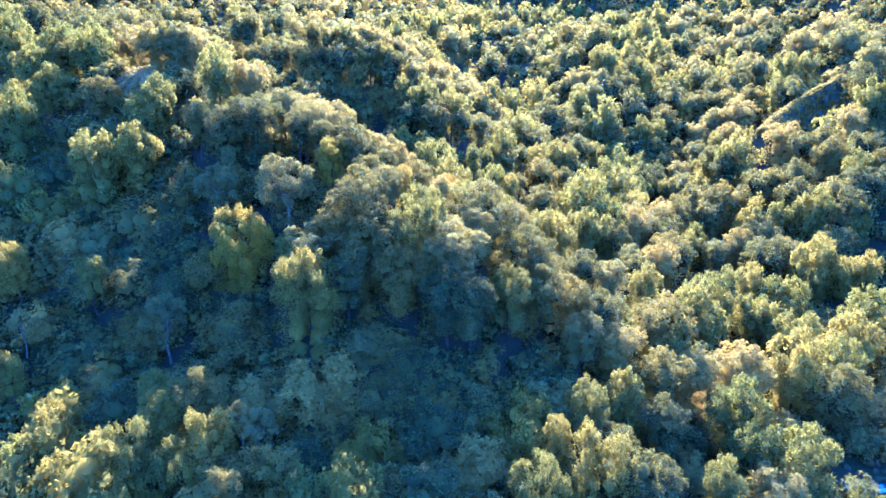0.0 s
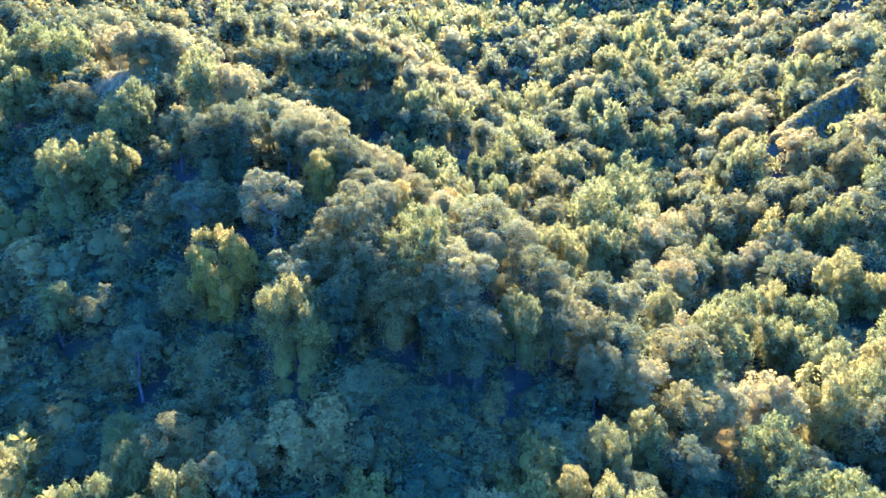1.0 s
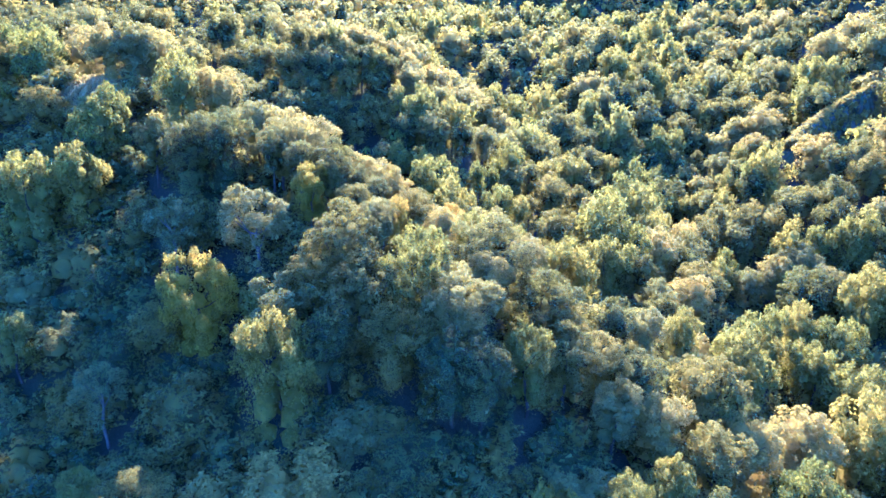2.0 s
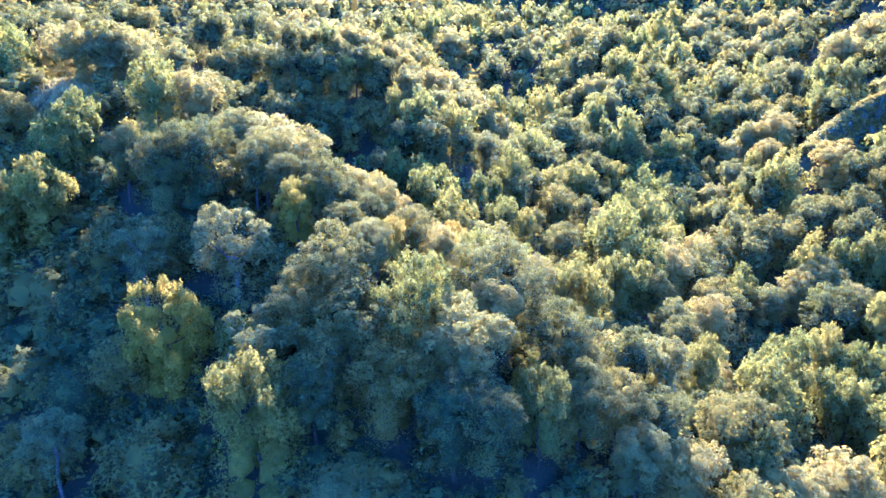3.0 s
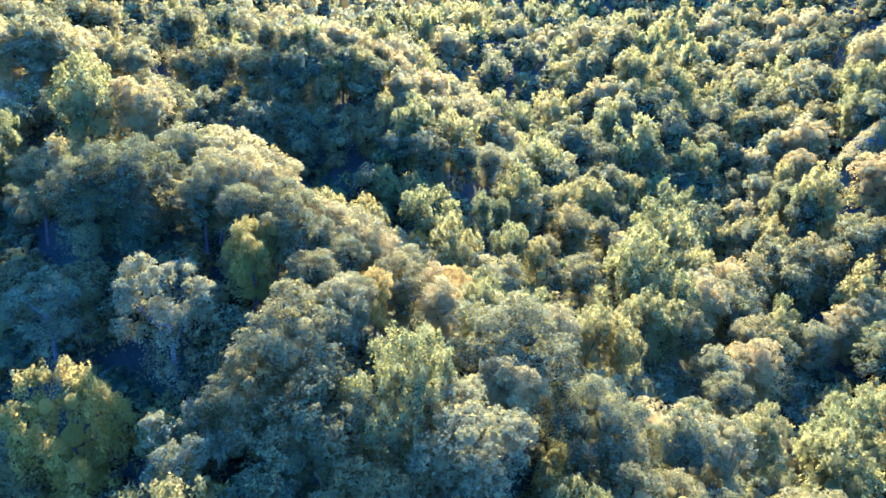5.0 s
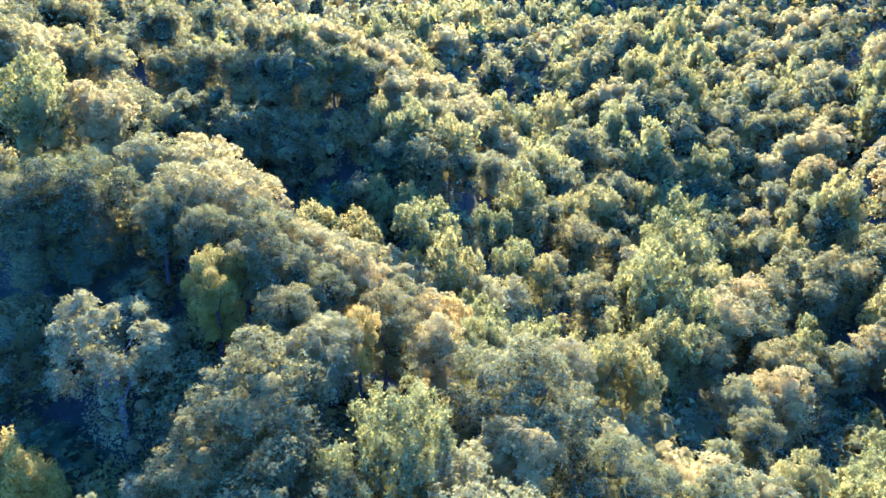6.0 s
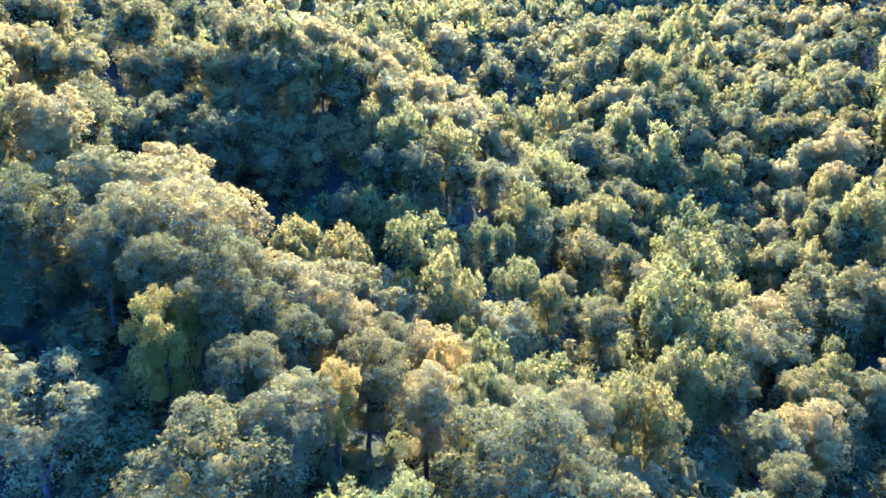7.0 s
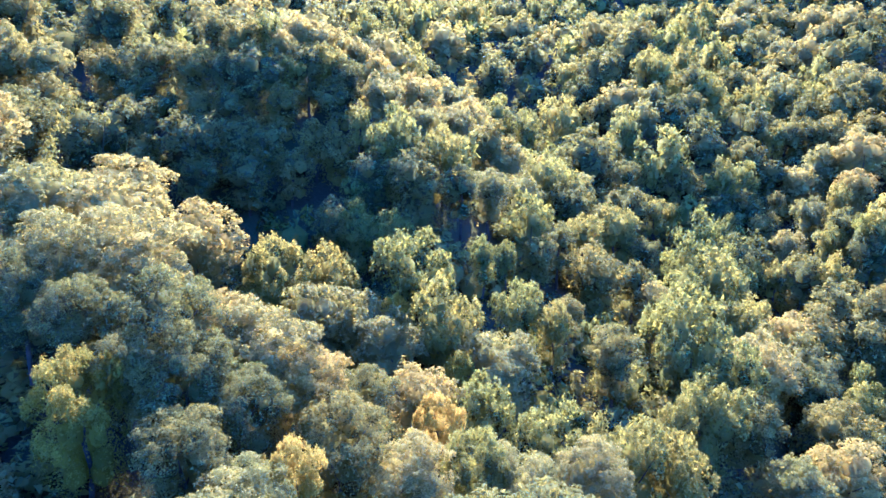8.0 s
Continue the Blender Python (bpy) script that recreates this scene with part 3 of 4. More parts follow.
RIGHT_SLOPE_C = [
    ("y", 85.6, 138.7, 58.9, 2.4), ("o", 52.2, 146.4, 60.2, 2.6), ("o", 89.0, 150.6, 61.2, 3.8), ("y", 95.6, 154.7, 65.8, 2.5),
    ("o", 95.3, 159.2, 66.8, 4.6), ("y", 88.2, 160.6, 65.9, 3.7), ("y", 35.1, 165.0, 69.1, 3.3), ("o", 102.4, 166.2, 72.2, 4.1),
    ("o", 68.2, 173.0, 62.8, 3.6), ("o", 74.2, 176.3, 65.7, 4.0), ("y", 40.3, 179.4, 68.7, 2.2), ("y", 47.9, 186.6, 64.8, 5.7),
    ("o", 99.4, 192.5, 77.7, 3.0), ("y", 55.0, 194.9, 64.7, 3.8), ("y", 35.8, 197.8, 73.0, 2.6), ("y", 75.7, 200.7, 70.3, 2.4),
    ("y", 79.7, 203.4, 72.6, 2.9), ("y", 59.8, 209.8, 69.1, 2.5), ("y", 49.3, 211.8, 73.0, 1.7), ("o", 127.8, 216.7, 93.5, 4.1),
    ("o", 67.6, 220.4, 70.5, 4.1),
]
RIGHT_SLOPE_D = [
    ("g", 46.8, 141.2, 60.3, 3.4), ("y", 83.9, 147.7, 58.7, 3.8), ("g", 77.2, 152.1, 59.2, 3.1), ("g", 64.9, 157.0, 57.8, 2.5),
    ("y", 59.2, 159.3, 58.6, 2.0), ("y", 82.1, 163.1, 64.9, 2.6), ("g", 95.4, 165.5, 70.8, 3.1), ("o", 87.5, 168.6, 69.4, 3.3),
    ("g", 56.3, 174.4, 62.8, 3.5), ("y", 91.3, 177.3, 72.2, 3.5), ("o", 68.9, 180.5, 64.1, 4.5), ("y", 70.9, 190.0, 66.9, 2.5),
    ("y", 79.2, 192.9, 71.6, 3.0), ("y", 83.8, 195.1, 73.2, 4.7), ("y", 59.9, 198.4, 65.5, 2.0), ("g", 99.1, 202.0, 78.5, 3.9),
    ("g", 70.3, 205.4, 68.3, 2.6), ("y", 40.1, 210.3, 74.4, 3.3), ("g", 77.9, 212.7, 72.9, 2.7), ("g", 89.5, 218.3, 77.4, 3.2),
    ("o", 41.4, 220.5, 79.0, 2.4),
]
SECOND_SPUR_A = [
    ("y", 26.1, 139.2, 69.2, 1.6), ("y", 2.0, 145.7, 76.1, 3.3), ("y", 14.7, 149.8, 75.1, 1.9), ("y", -11.4, 154.6, 77.7, 3.0),
    ("y", -8.9, 164.2, 82.0, 2.2), ("o", -31.4, 169.8, 89.2, 2.2), ("y", 24.8, 172.4, 73.7, 3.5), ("o", 30.9, 173.3, 72.3, 2.3),
    ("y", -41.3, 176.1, 95.3, 2.8), ("o", -13.4, 178.2, 90.5, 2.4), ("o", -38.2, 180.5, 96.8, 1.6), ("o", -43.4, 183.7, 98.5, 2.5),
    ("g", -1.0, 184.7, 94.1, 2.4), ("y", -26.7, 186.9, 100.6, 3.9), ("g", -7.4, 189.3, 97.9, 2.7), ("o", -30.0, 192.8, 106.3, 2.5),
    ("y", 33.1, 195.4, 73.5, 3.5), ("g", -21.5, 198.2, 107.3, 2.3), ("g", 5.0, 202.0, 92.0, 2.8), ("y", -77.1, 206.6, 111.0, 3.8),
    ("g", -0.6, 210.2, 95.7, 2.6),
]
SECOND_SPUR_B = [
    ("b", 3.6, 139.2, 74.9, 1.4), ("g", -12.2, 146.6, 76.5, 3.6), ("y", 10.9, 151.2, 76.1, 2.6), ("y", -1.9, 154.6, 79.2, 4.0),
    ("y", 10.6, 164.6, 78.7, 1.4), ("y", -10.1, 170.3, 86.5, 1.5), ("y", 4.7, 172.9, 86.6, 2.4), ("y", -51.8, 173.9, 98.1, 2.7),
    ("o", -34.2, 176.2, 93.2, 2.3), ("y", 2.4, 178.4, 90.2, 3.3), ("o", -33.5, 181.2, 97.1, 1.6), ("g", -56.6, 184.0, 102.7, 2.9),
    ("y", 25.6, 184.7, 76.2, 2.7), ("o", -14.3, 187.1, 97.6, 2.5), ("o", -13.1, 189.6, 100.5, 2.2), ("g", -84.2, 193.5, 110.4, 3.7),
    ("y", -34.7, 197.0, 107.2, 2.8), ("g", -14.1, 198.4, 104.1, 2.4), ("g", 14.2, 202.2, 85.3, 3.1), ("y", 21.4, 207.4, 79.6, 5.3),
    ("y", 26.2, 219.1, 78.5, 3.5),
]
SECOND_SPUR_C = [
    ("g", 7.2, 141.4, 74.2, 3.2), ("g", -7.1, 147.9, 76.5, 2.8), ("y", -17.9, 153.7, 77.8, 3.6), ("y", 33.2, 157.0, 68.6, 5.3),
    ("y", -12.4, 166.0, 83.3, 2.4), ("y", -45.1, 170.6, 93.4, 4.3), ("y", -8.0, 173.1, 88.0, 2.8), ("y", 14.9, 175.0, 79.9, 2.9),
    ("o", -27.7, 176.9, 92.3, 2.7), ("y", -5.1, 178.7, 91.6, 3.7), ("g", -67.6, 181.4, 104.8, 3.4), ("g", 15.2, 184.5, 83.1, 2.5),
    ("y", -49.3, 185.8, 102.1, 2.2), ("y", -21.1, 187.4, 101.5, 1.7), ("y", -19.0, 190.8, 102.6, 2.7), ("g", -6.7, 193.6, 99.0, 2.3),
    ("g", -9.3, 197.1, 101.1, 2.6), ("y", 25.6, 199.9, 77.9, 3.1), ("o", 10.1, 204.1, 88.0, 3.6), ("y", -46.5, 207.5, 110.5, 2.2),
]
SECOND_SPUR_D = [
    ("g", -4.0, 144.0, 75.5, 3.0), ("o", 21.4, 148.1, 72.4, 2.5), ("o", 17.1, 153.8, 75.5, 1.3), ("y", 7.1, 159.1, 80.5, 1.4),
    ("o", 15.9, 169.2, 77.7, 2.0), ("o", -39.2, 171.0, 91.5, 2.2), ("o", -32.9, 173.2, 92.6, 3.3), ("o", -19.4, 175.0, 89.1, 2.3),
    ("o", -23.8, 177.3, 91.9, 2.4), ("o", -16.7, 179.2, 92.6, 2.0), ("o", -29.6, 182.2, 96.9, 2.0), ("o", -22.6, 184.6, 96.9, 2.5),
    ("g", -64.8, 186.8, 105.2, 2.9), ("y", -36.9, 188.2, 101.6, 3.0), ("y", -15.7, 191.1, 102.1, 2.2), ("y", -26.3, 194.6, 107.0, 2.3),
    ("g", 31.5, 197.5, 75.4, 2.3), ("g", -2.2, 200.0, 96.9, 3.2), ("o", -55.9, 204.4, 109.0, 3.9), ("y", -54.2, 208.2, 110.7, 2.0),
]
SECOND_SPUR_E = [
    ("y", 31.5, 144.2, 66.9, 3.4), ("b", -3.6, 148.2, 77.5, 1.7), ("g", -26.8, 153.9, 83.5, 3.9), ("y", -4.4, 162.7, 82.0, 2.2),
    ("g", 32.5, 169.3, 71.2, 2.0), ("o", -1.6, 171.9, 87.9, 3.5), ("o", -25.4, 173.2, 88.7, 2.7), ("y", 19.6, 176.1, 77.6, 2.3),
    ("g", 9.2, 177.7, 85.4, 2.5), ("y", -10.2, 180.4, 94.8, 1.5), ("y", -61.6, 182.6, 103.2, 2.9), ("y", -46.8, 184.6, 101.2, 1.5),
    ("y", -31.4, 186.8, 101.6, 2.2), ("y", -43.2, 188.9, 102.1, 3.7), ("g", -23.6, 192.3, 105.6, 1.8), ("y", -77.5, 195.0, 108.9, 2.9),
    ("g", -18.2, 198.0, 105.9, 2.6), ("g", -11.9, 200.2, 103.3, 1.9), ("y", -72.2, 206.3, 110.5, 3.0), ("g", 27.8, 208.7, 77.5, 3.8),
]
SPUR_LEFT_A = [
    ("o", -13.2, 88.3, 76.4, 2.3), ("o", -11.8, 98.6, 84.2, 3.6), ("b", -17.5, 108.1, 89.0, 2.4), ("o", -19.9, 113.3, 92.0, 1.7),
    ("o", -35.5, 116.3, 92.7, 3.0), ("o", -41.0, 117.8, 94.0, 1.9), ("y", -52.0, 121.0, 91.8, 2.3), ("y", -76.1, 126.6, 92.2, 3.0),
    ("g", -24.5, 128.2, 93.1, 3.2), ("g", -35.9, 132.1, 99.4, 2.8), ("y", -77.1, 132.8, 96.0, 1.6), ("y", -80.6, 141.6, 100.2, 2.8),
    ("y", -70.9, 146.5, 101.9, 4.5), ("y", -81.7, 149.8, 104.1, 2.2), ("g", -65.3, 154.7, 104.4, 4.2), ("g", -69.9, 172.1, 104.9, 3.3),
    ("o", -84.2, 180.2, 108.7, 3.8),
]
SPUR_LEFT_B = [
    ("s", -18.6, 91.4, 78.8, 3.3), ("s", -23.8, 103.4, 85.5, 4.4), ("o", -15.7, 110.3, 90.4, 1.5), ("o", -15.3, 114.3, 90.7, 2.6),
    ("g", -12.4, 116.6, 89.6, 1.9), ("g", -23.3, 118.5, 93.6, 2.3), ("y", -52.2, 124.2, 93.0, 3.0), ("y", -55.3, 127.1, 94.5, 1.5),
    ("y", -77.5, 128.3, 93.9, 1.5), ("y", -79.9, 132.3, 95.9, 2.0), ("y", -75.4, 137.3, 98.0, 2.4), ("y", -83.0, 143.0, 101.0, 2.2),
    ("o", -77.5, 147.1, 103.3, 2.2), ("y", -90.3, 151.9, 105.2, 2.4), ("y", -92.6, 156.1, 106.1, 3.6), ("y", -85.0, 173.2, 107.8, 4.0),
]
SPUR_LEFT_C = [
    ("o", -15.2, 95.0, 81.8, 2.4), ("o", -11.9, 106.3, 87.4, 1.8), ("o", -13.1, 111.2, 89.1, 2.1), ("o", -23.6, 114.5, 93.0, 1.6),
    ("o", -32.0, 117.6, 93.4, 3.5), ("g", -19.6, 120.4, 92.4, 3.1), ("g", -28.2, 125.4, 95.4, 2.4), ("y", -50.7, 127.6, 96.1, 2.3),
    ("y", -40.6, 129.0, 99.5, 3.0), ("o", -63.6, 132.5, 96.3, 2.6), ("o", -35.9, 138.9, 98.9, 2.7), ("g", -29.4, 143.2, 92.0, 3.1),
    ("y", -72.9, 149.7, 103.7, 2.9), ("y", -79.0, 152.7, 104.4, 3.5), ("y", -87.9, 166.1, 108.1, 2.2), ("y", -97.1, 174.3, 111.0, 3.3),
]
SPUR_RIGHT = [
    ("o", -5.7, 89.6, 76.6, 3.0), ("o", -9.8, 93.2, 79.3, 3.9), ("g", 1.3, 93.3, 78.5, 3.5), ("y", -3.5, 94.9, 81.0, 3.5),
    ("g", 5.0, 99.2, 80.1, 2.3), ("g", -8.9, 102.1, 86.5, 1.7), ("g", -7.9, 104.3, 86.4, 1.1), ("o", 5.8, 104.6, 80.5, 3.9),
    ("b", -6.5, 106.5, 85.7, 1.1), ("g", -0.6, 110.2, 83.3, 1.9), ("o", -9.9, 110.3, 87.7, 1.7), ("o", -4.8, 111.0, 85.0, 2.1),
    ("g", 6.0, 113.1, 80.5, 1.9), ("y", 3.1, 113.2, 81.5, 1.9), ("g", -7.1, 114.6, 86.9, 1.9), ("g", -9.9, 115.9, 88.2, 2.4),
    ("o", -3.7, 116.8, 84.8, 1.5), ("b", 1.1, 117.3, 82.4, 0.7), ("g", -0.4, 127.1, 79.0, 2.3),
]
SPUR_SHADE_A = [
    ("y", -55.3, 80.0, 66.4, 1.4), ("y", 24.8, 83.8, 60.8, 2.3), ("o", 0.5, 87.0, 74.3, 2.8), ("s", -37.7, 87.3, 71.3, 2.8),
    ("o", 31.0, 89.2, 60.6, 3.0), ("g", 19.9, 91.8, 66.6, 2.2), ("y", -50.4, 94.1, 74.8, 1.7), ("o", 14.5, 95.0, 71.3, 2.9),
    ("y", -63.0, 96.6, 75.5, 2.0), ("o", 23.5, 97.3, 67.3, 2.7), ("o", 14.6, 99.4, 73.7, 2.0), ("o", 34.5, 101.5, 62.9, 3.8),
    ("o", 22.1, 104.6, 71.4, 2.4), ("y", -57.5, 114.6, 86.8, 3.9), ("y", 35.8, 116.5, 63.9, 2.4), ("y", 10.3, 125.2, 75.2, 2.5),
    ("y", 5.0, 127.7, 76.2, 2.6), ("y", 22.5, 129.5, 69.4, 2.7),
]
SPUR_SHADE_B = [
    ("o", 29.4, 81.9, 58.3, 2.4), ("y", -17.9, 86.7, 74.2, 3.9), ("s", -57.3, 87.1, 70.1, 1.5), ("o", 3.5, 87.4, 73.4, 2.6),
    ("y", 9.2, 91.4, 72.9, 2.4), ("g", 25.5, 92.6, 64.3, 2.8), ("g", 37.3, 94.4, 59.3, 3.1), ("b", -29.0, 95.7, 78.5, 4.2),
    ("o", 19.0, 97.1, 69.5, 2.6), ("y", 35.6, 97.6, 61.7, 1.8), ("o", 12.6, 101.4, 75.3, 3.2), ("s", -34.4, 104.4, 85.2, 3.2),
    ("g", 27.3, 107.3, 69.5, 2.2), ("y", -50.8, 114.7, 88.5, 3.0), ("g", 12.5, 120.6, 76.0, 2.3), ("o", 36.7, 127.4, 63.8, 2.1),
    ("y", 18.2, 129.3, 71.2, 2.9),
]

standing = []
GROVES = [
    (CLEARING_TREES, "trees round the grassy clearing"),
    (CREEK_SIDE, "trees beside the creek"),
    (FAR_SLOPE_A, "trees on the far slope"),
    (FAR_SLOPE_B, "trees on the far slope"),
    (FAR_SLOPE_C, "trees on the far slope"),
    (FAR_SLOPE_D, "trees on the far slope"),
    (FAR_SLOPE_E, "trees on the far slope"),
    (GULLY_FOOT_A, "trees at the foot of the gully"),
    (GULLY_FOOT_B, "trees at the foot of the gully"),
    (RIGHT_SLOPE_A, "trees on the opposite slope"),
    (RIGHT_SLOPE_B, "trees on the opposite slope"),
    (RIGHT_SLOPE_C, "trees on the opposite slope"),
    (RIGHT_SLOPE_D, "trees on the opposite slope"),
    (SECOND_SPUR_A, "trees on the second spur"),
    (SECOND_SPUR_B, "trees on the second spur"),
    (SECOND_SPUR_C, "trees on the second spur"),
    (SECOND_SPUR_D, "trees on the second spur"),
    (SECOND_SPUR_E, "trees on the second spur"),
    (SPUR_LEFT_A, "trees on the near spur"),
    (SPUR_LEFT_B, "trees on the near spur"),
    (SPUR_LEFT_C, "trees on the near spur"),
    (SPUR_RIGHT, "trees on the near spur"),
    (SPUR_SHADE_A, "trees on the shaded flank"),
    (SPUR_SHADE_B, "trees on the shaded flank"),
]
for grove, group in GROVES:
    for kind, x, y, z, r in grove:
        r = min(max(r * (1.0 if kind in "sb" else 1.22), 1.7), 6.5)
        if kept_open(x, y, 0.3 * r) and grove is not CLEARING_TREES:
            continue
        # many bays past y 165 become darker oaks, shade put in by leaf colour
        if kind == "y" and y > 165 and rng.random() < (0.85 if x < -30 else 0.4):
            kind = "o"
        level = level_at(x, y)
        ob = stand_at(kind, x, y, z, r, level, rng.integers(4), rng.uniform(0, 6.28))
        tagged(ob, group=group)
        standing.append((x, y, z, r))

# ---- the rest of the forest ----
def half_at(y):
    return 8 + 0.65 * y


def fill_forest():
    """Trees that close the canopy between the single ones, joined by hillside and kind."""
    grid = {}
    for x, y, z, r in standing:
        grid.setdefault((int(x // 12), int(y // 12)), []).append((x, y, r))
    joined = {}
    tries = np.random.default_rng(21)
    for n in range(25500):
        y = 52 + 345 * tries.random() ** 1.15
        half = half_at(y)
        x = tries.uniform(-half, half)
        beyond = n >= 14000
        if beyond:
            # round about, under and behind the flight
            x, y = tries.uniform(-125, 125), tries.uniform(-50, 230)
            if n < 22500 and y > 52 and abs(x) < half_at(y):
                continue
        if n >= 22500:
            # the woods go on up the head of the canyon
            y = 335 + 260 * tries.random() ** 1.5
            x = tries.uniform(-30 - 0.1 * y, 40 + 0.62 * y)
        # past the crest on the west side nothing comes into view
        if n < 22500 and y > 285 + 110 * min(max((x + 40) / 25, 0), 1):
            continue
        r = tries.uniform(3.0, 5.0) * (1.35 if beyond else 1 + min(max((y - 110) / 250, 0), 0.5))
        if kept_open(x, y, r):
            continue
        cell = int(x // 12), int(y // 12)
        near = [o for a in (-1, 0, 1) for b in (-1, 0, 1) for o in grid.get((cell[0] + a, cell[1] + b), ())]
        if any(math.hypot(x - o[0], y - o[1]) < (0.5 if beyond else 0.72 if y < 200 else 0.64) * (r + o[2]) for o in near):
            continue
        grid.setdefault(cell, []).append((x, y, r))
        standing.append((x, y, 0, r))
        # mostly dark oaks, their leaf colour deepening the shade in the gaps
        kind = ("o", "o", "y", "g", "o", "o")[tries.integers(6)]
        # oaks only on this ravine side, so dark leaves stand in for its shadow
        if -80 < x < -25 and 160 < y < 212:
            kind = "o"
        level = ("farthest" if y < 70 and abs(x) < 62 or y > 335 and y < 420 else "sparse") if beyond else level_at(x, y)
        z = float(ground_height(x, y)) + (tries.uniform(0.8, 2.6) if y < 130 else tries.uniform(-1.2, 0.8))
        spin = tries.uniform(0, 6.28)
        if level == "finest":
            tagged(stand_at(kind, x, y, z, r, "near", tries.integers(4), spin), group="trees on the near spur")
            continue
        k = KINDS[kind, "far" if y < 150 and not beyond else COARSER[level], tries.integers(4)]
        c, s = math.cos(spin), math.sin(spin)
        spun = np.array([[c, s, 0], [-s, c, 0], [0, 0, 1]])
        verts = k.verts @ spun * r + (x, y, z)
        store = joined.setdefault((kind, "near" if y < 130 else "far"), [[], [], [], 0, []])
        store[4].append(k.normals @ spun)
        store[0].append(verts)
        store[1].append(k.faces + store[3])
        store[2].append(np.full(len(k.faces), tries.random()))
        store[3] += len(verts)
    for (kind, where), (verts, faces, tones, _, normals) in joined.items():
        ob = mesh_object("forest", np.concatenate(verts), np.concatenate(faces), LEAF[kind], None, np.concatenate(tones), np.concatenate(normals))
        tagged(ob, "closed canopy of " + LABEL[kind][0].split(" with ")[0] + "s on the canyon side", "forest", kind="stuff")


fill_forest()


def fill_understorey():
    """Shrubs and saplings that hide the ground under and between the trees."""
    r = np.random.default_rng(5)
    verts, faces, tones, normals, count = [], [], [], [], 0
    trees = np.array(standing)
    for n in range(8500):
        y = 52 + (240 if n < 6000 else 80) * r.random() ** 1.1
        x = r.uniform(-8 - 0.65 * y, 8 + 0.65 * y)
        size = r.uniform(1.4, 2.4) * (1 + 0.4 * (y > 130))
        if kept_open(x, y, size) or (np.hypot(trees[:, 0] - x, trees[:, 1] - y) < trees[:, 3] * (0.7 if n < 6000 else 0.5) + 0.25 * size).any():
            continue
        trees = np.vstack([trees, (x, y, 0, size)])
        k = KINDS[("o", "y", "o", "g")[r.integers(4)], "farthest" if 66 < y < 95 and n < 6000 else "sparse", r.integers(4)]
        spin = r.uniform(0, 6.28)
        c, s = math.cos(spin), math.sin(spin)
        spun = np.array([[c, s, 0], [-s, c, 0], [0, 0, 1]])
        normals.append(k.normals @ spun)
        verts.append(k.verts @ spun * size * (1, 1, 0.8) + (x, y, float(ground_height(x, y)) + 0.6 * size))
        faces.append(k.faces + count)
        tones.append(np.full(len(k.faces), r.random()))
        count += len(k.verts)
    ob = mesh_object("shrubs", np.concatenate(verts), np.concatenate(faces), LEAF["o"], None, np.concatenate(tones), np.concatenate(normals))
    tagged(ob, "low dark-green shrubs and saplings between the tree trunks", "shrubs", kind="stuff")


fill_understorey()


# ---- the grassy clearing ----
def grass_material():
    mat, tree, skin, out = material("dry_grass")
    geometry = tree.nodes.new("ShaderNodeNewGeometry")
    patch = node(tree, "ShaderNodeTexNoise", Scale=0.5, Detail=3.0)
    tree.links.new(geometry.outputs["Position"], patch.inputs["Vector"])
    blade = ramp(tree, geometry.outputs["Random Per Island"], (0.0, (0.13, 0.115, 0.04)), (0.6, (0.22, 0.18, 0.065)), (1.0, (0.32, 0.25, 0.1)))
    colour = mixed(tree, "MULTIPLY", 1.0, blade, ramp(tree, patch.outputs[0], (0.3, (0.7, 0.8, 0.7)), (0.7, (1.2, 1.1, 1.0))))
    tree.links.new(colour, skin.inputs["Base Color"])
    skin.inputs["Roughness"].default_value = 0.8
    thin = tree.nodes.new("ShaderNodeBsdfTranslucent")
    tree.links.new(mixed(tree, "MULTIPLY", 1.0, colour, (1.6, 1.5, 0.9)), thin.inputs["Color"])
    blend = node(tree, "ShaderNodeMixShader", Fac=0.45)
    tree.links.new(skin.outputs[0], blend.inputs[1])
    tree.links.new(thin.outputs[0], blend.inputs[2])
    tree.links.new(blend.outputs[0], out.inputs["Surface"])
    return mat


GRASS = grass_material()


def build_grass():
    """Tufts of grass over the knoll of the clearing, leaning downhill."""
    r = np.random.default_rng(3)
    n = 9000
    turn_, out = r.uniform(0, 6.2832, n), np.sqrt(r.random(n))
    x, y = CLEARING[0] + 0.5 + 10.5 * out * np.cos(turn_), CLEARING[1] + 2.2 + 6.5 * out * np.sin(turn_)
    foot = np.stack([x, y, ground_height(x, y) - 0.25], 1)
    tall = r.uniform(0.45, 0.95, (n, 1))
    tip = foot + np.concatenate([r.normal(0, 0.22, (n, 1)), r.normal(-0.12, 0.22, (n, 1)), tall], 1)
    side = np.stack([np.cos(turn_ * 7), np.sin(turn_ * 7), 0 * x], 1) * r.uniform(0.1, 0.2, (n, 1))
    verts = np.stack([foot - side, foot + side, tip], 1).reshape(-1, 3)
    grass = mesh_object("grass", verts, np.arange(3 * n).reshape(-1, 3), GRASS)
    tagged(grass, "sunlit yellow-green grass on an open shoulder among the oaks", "grass", kind="stuff")


build_grass()


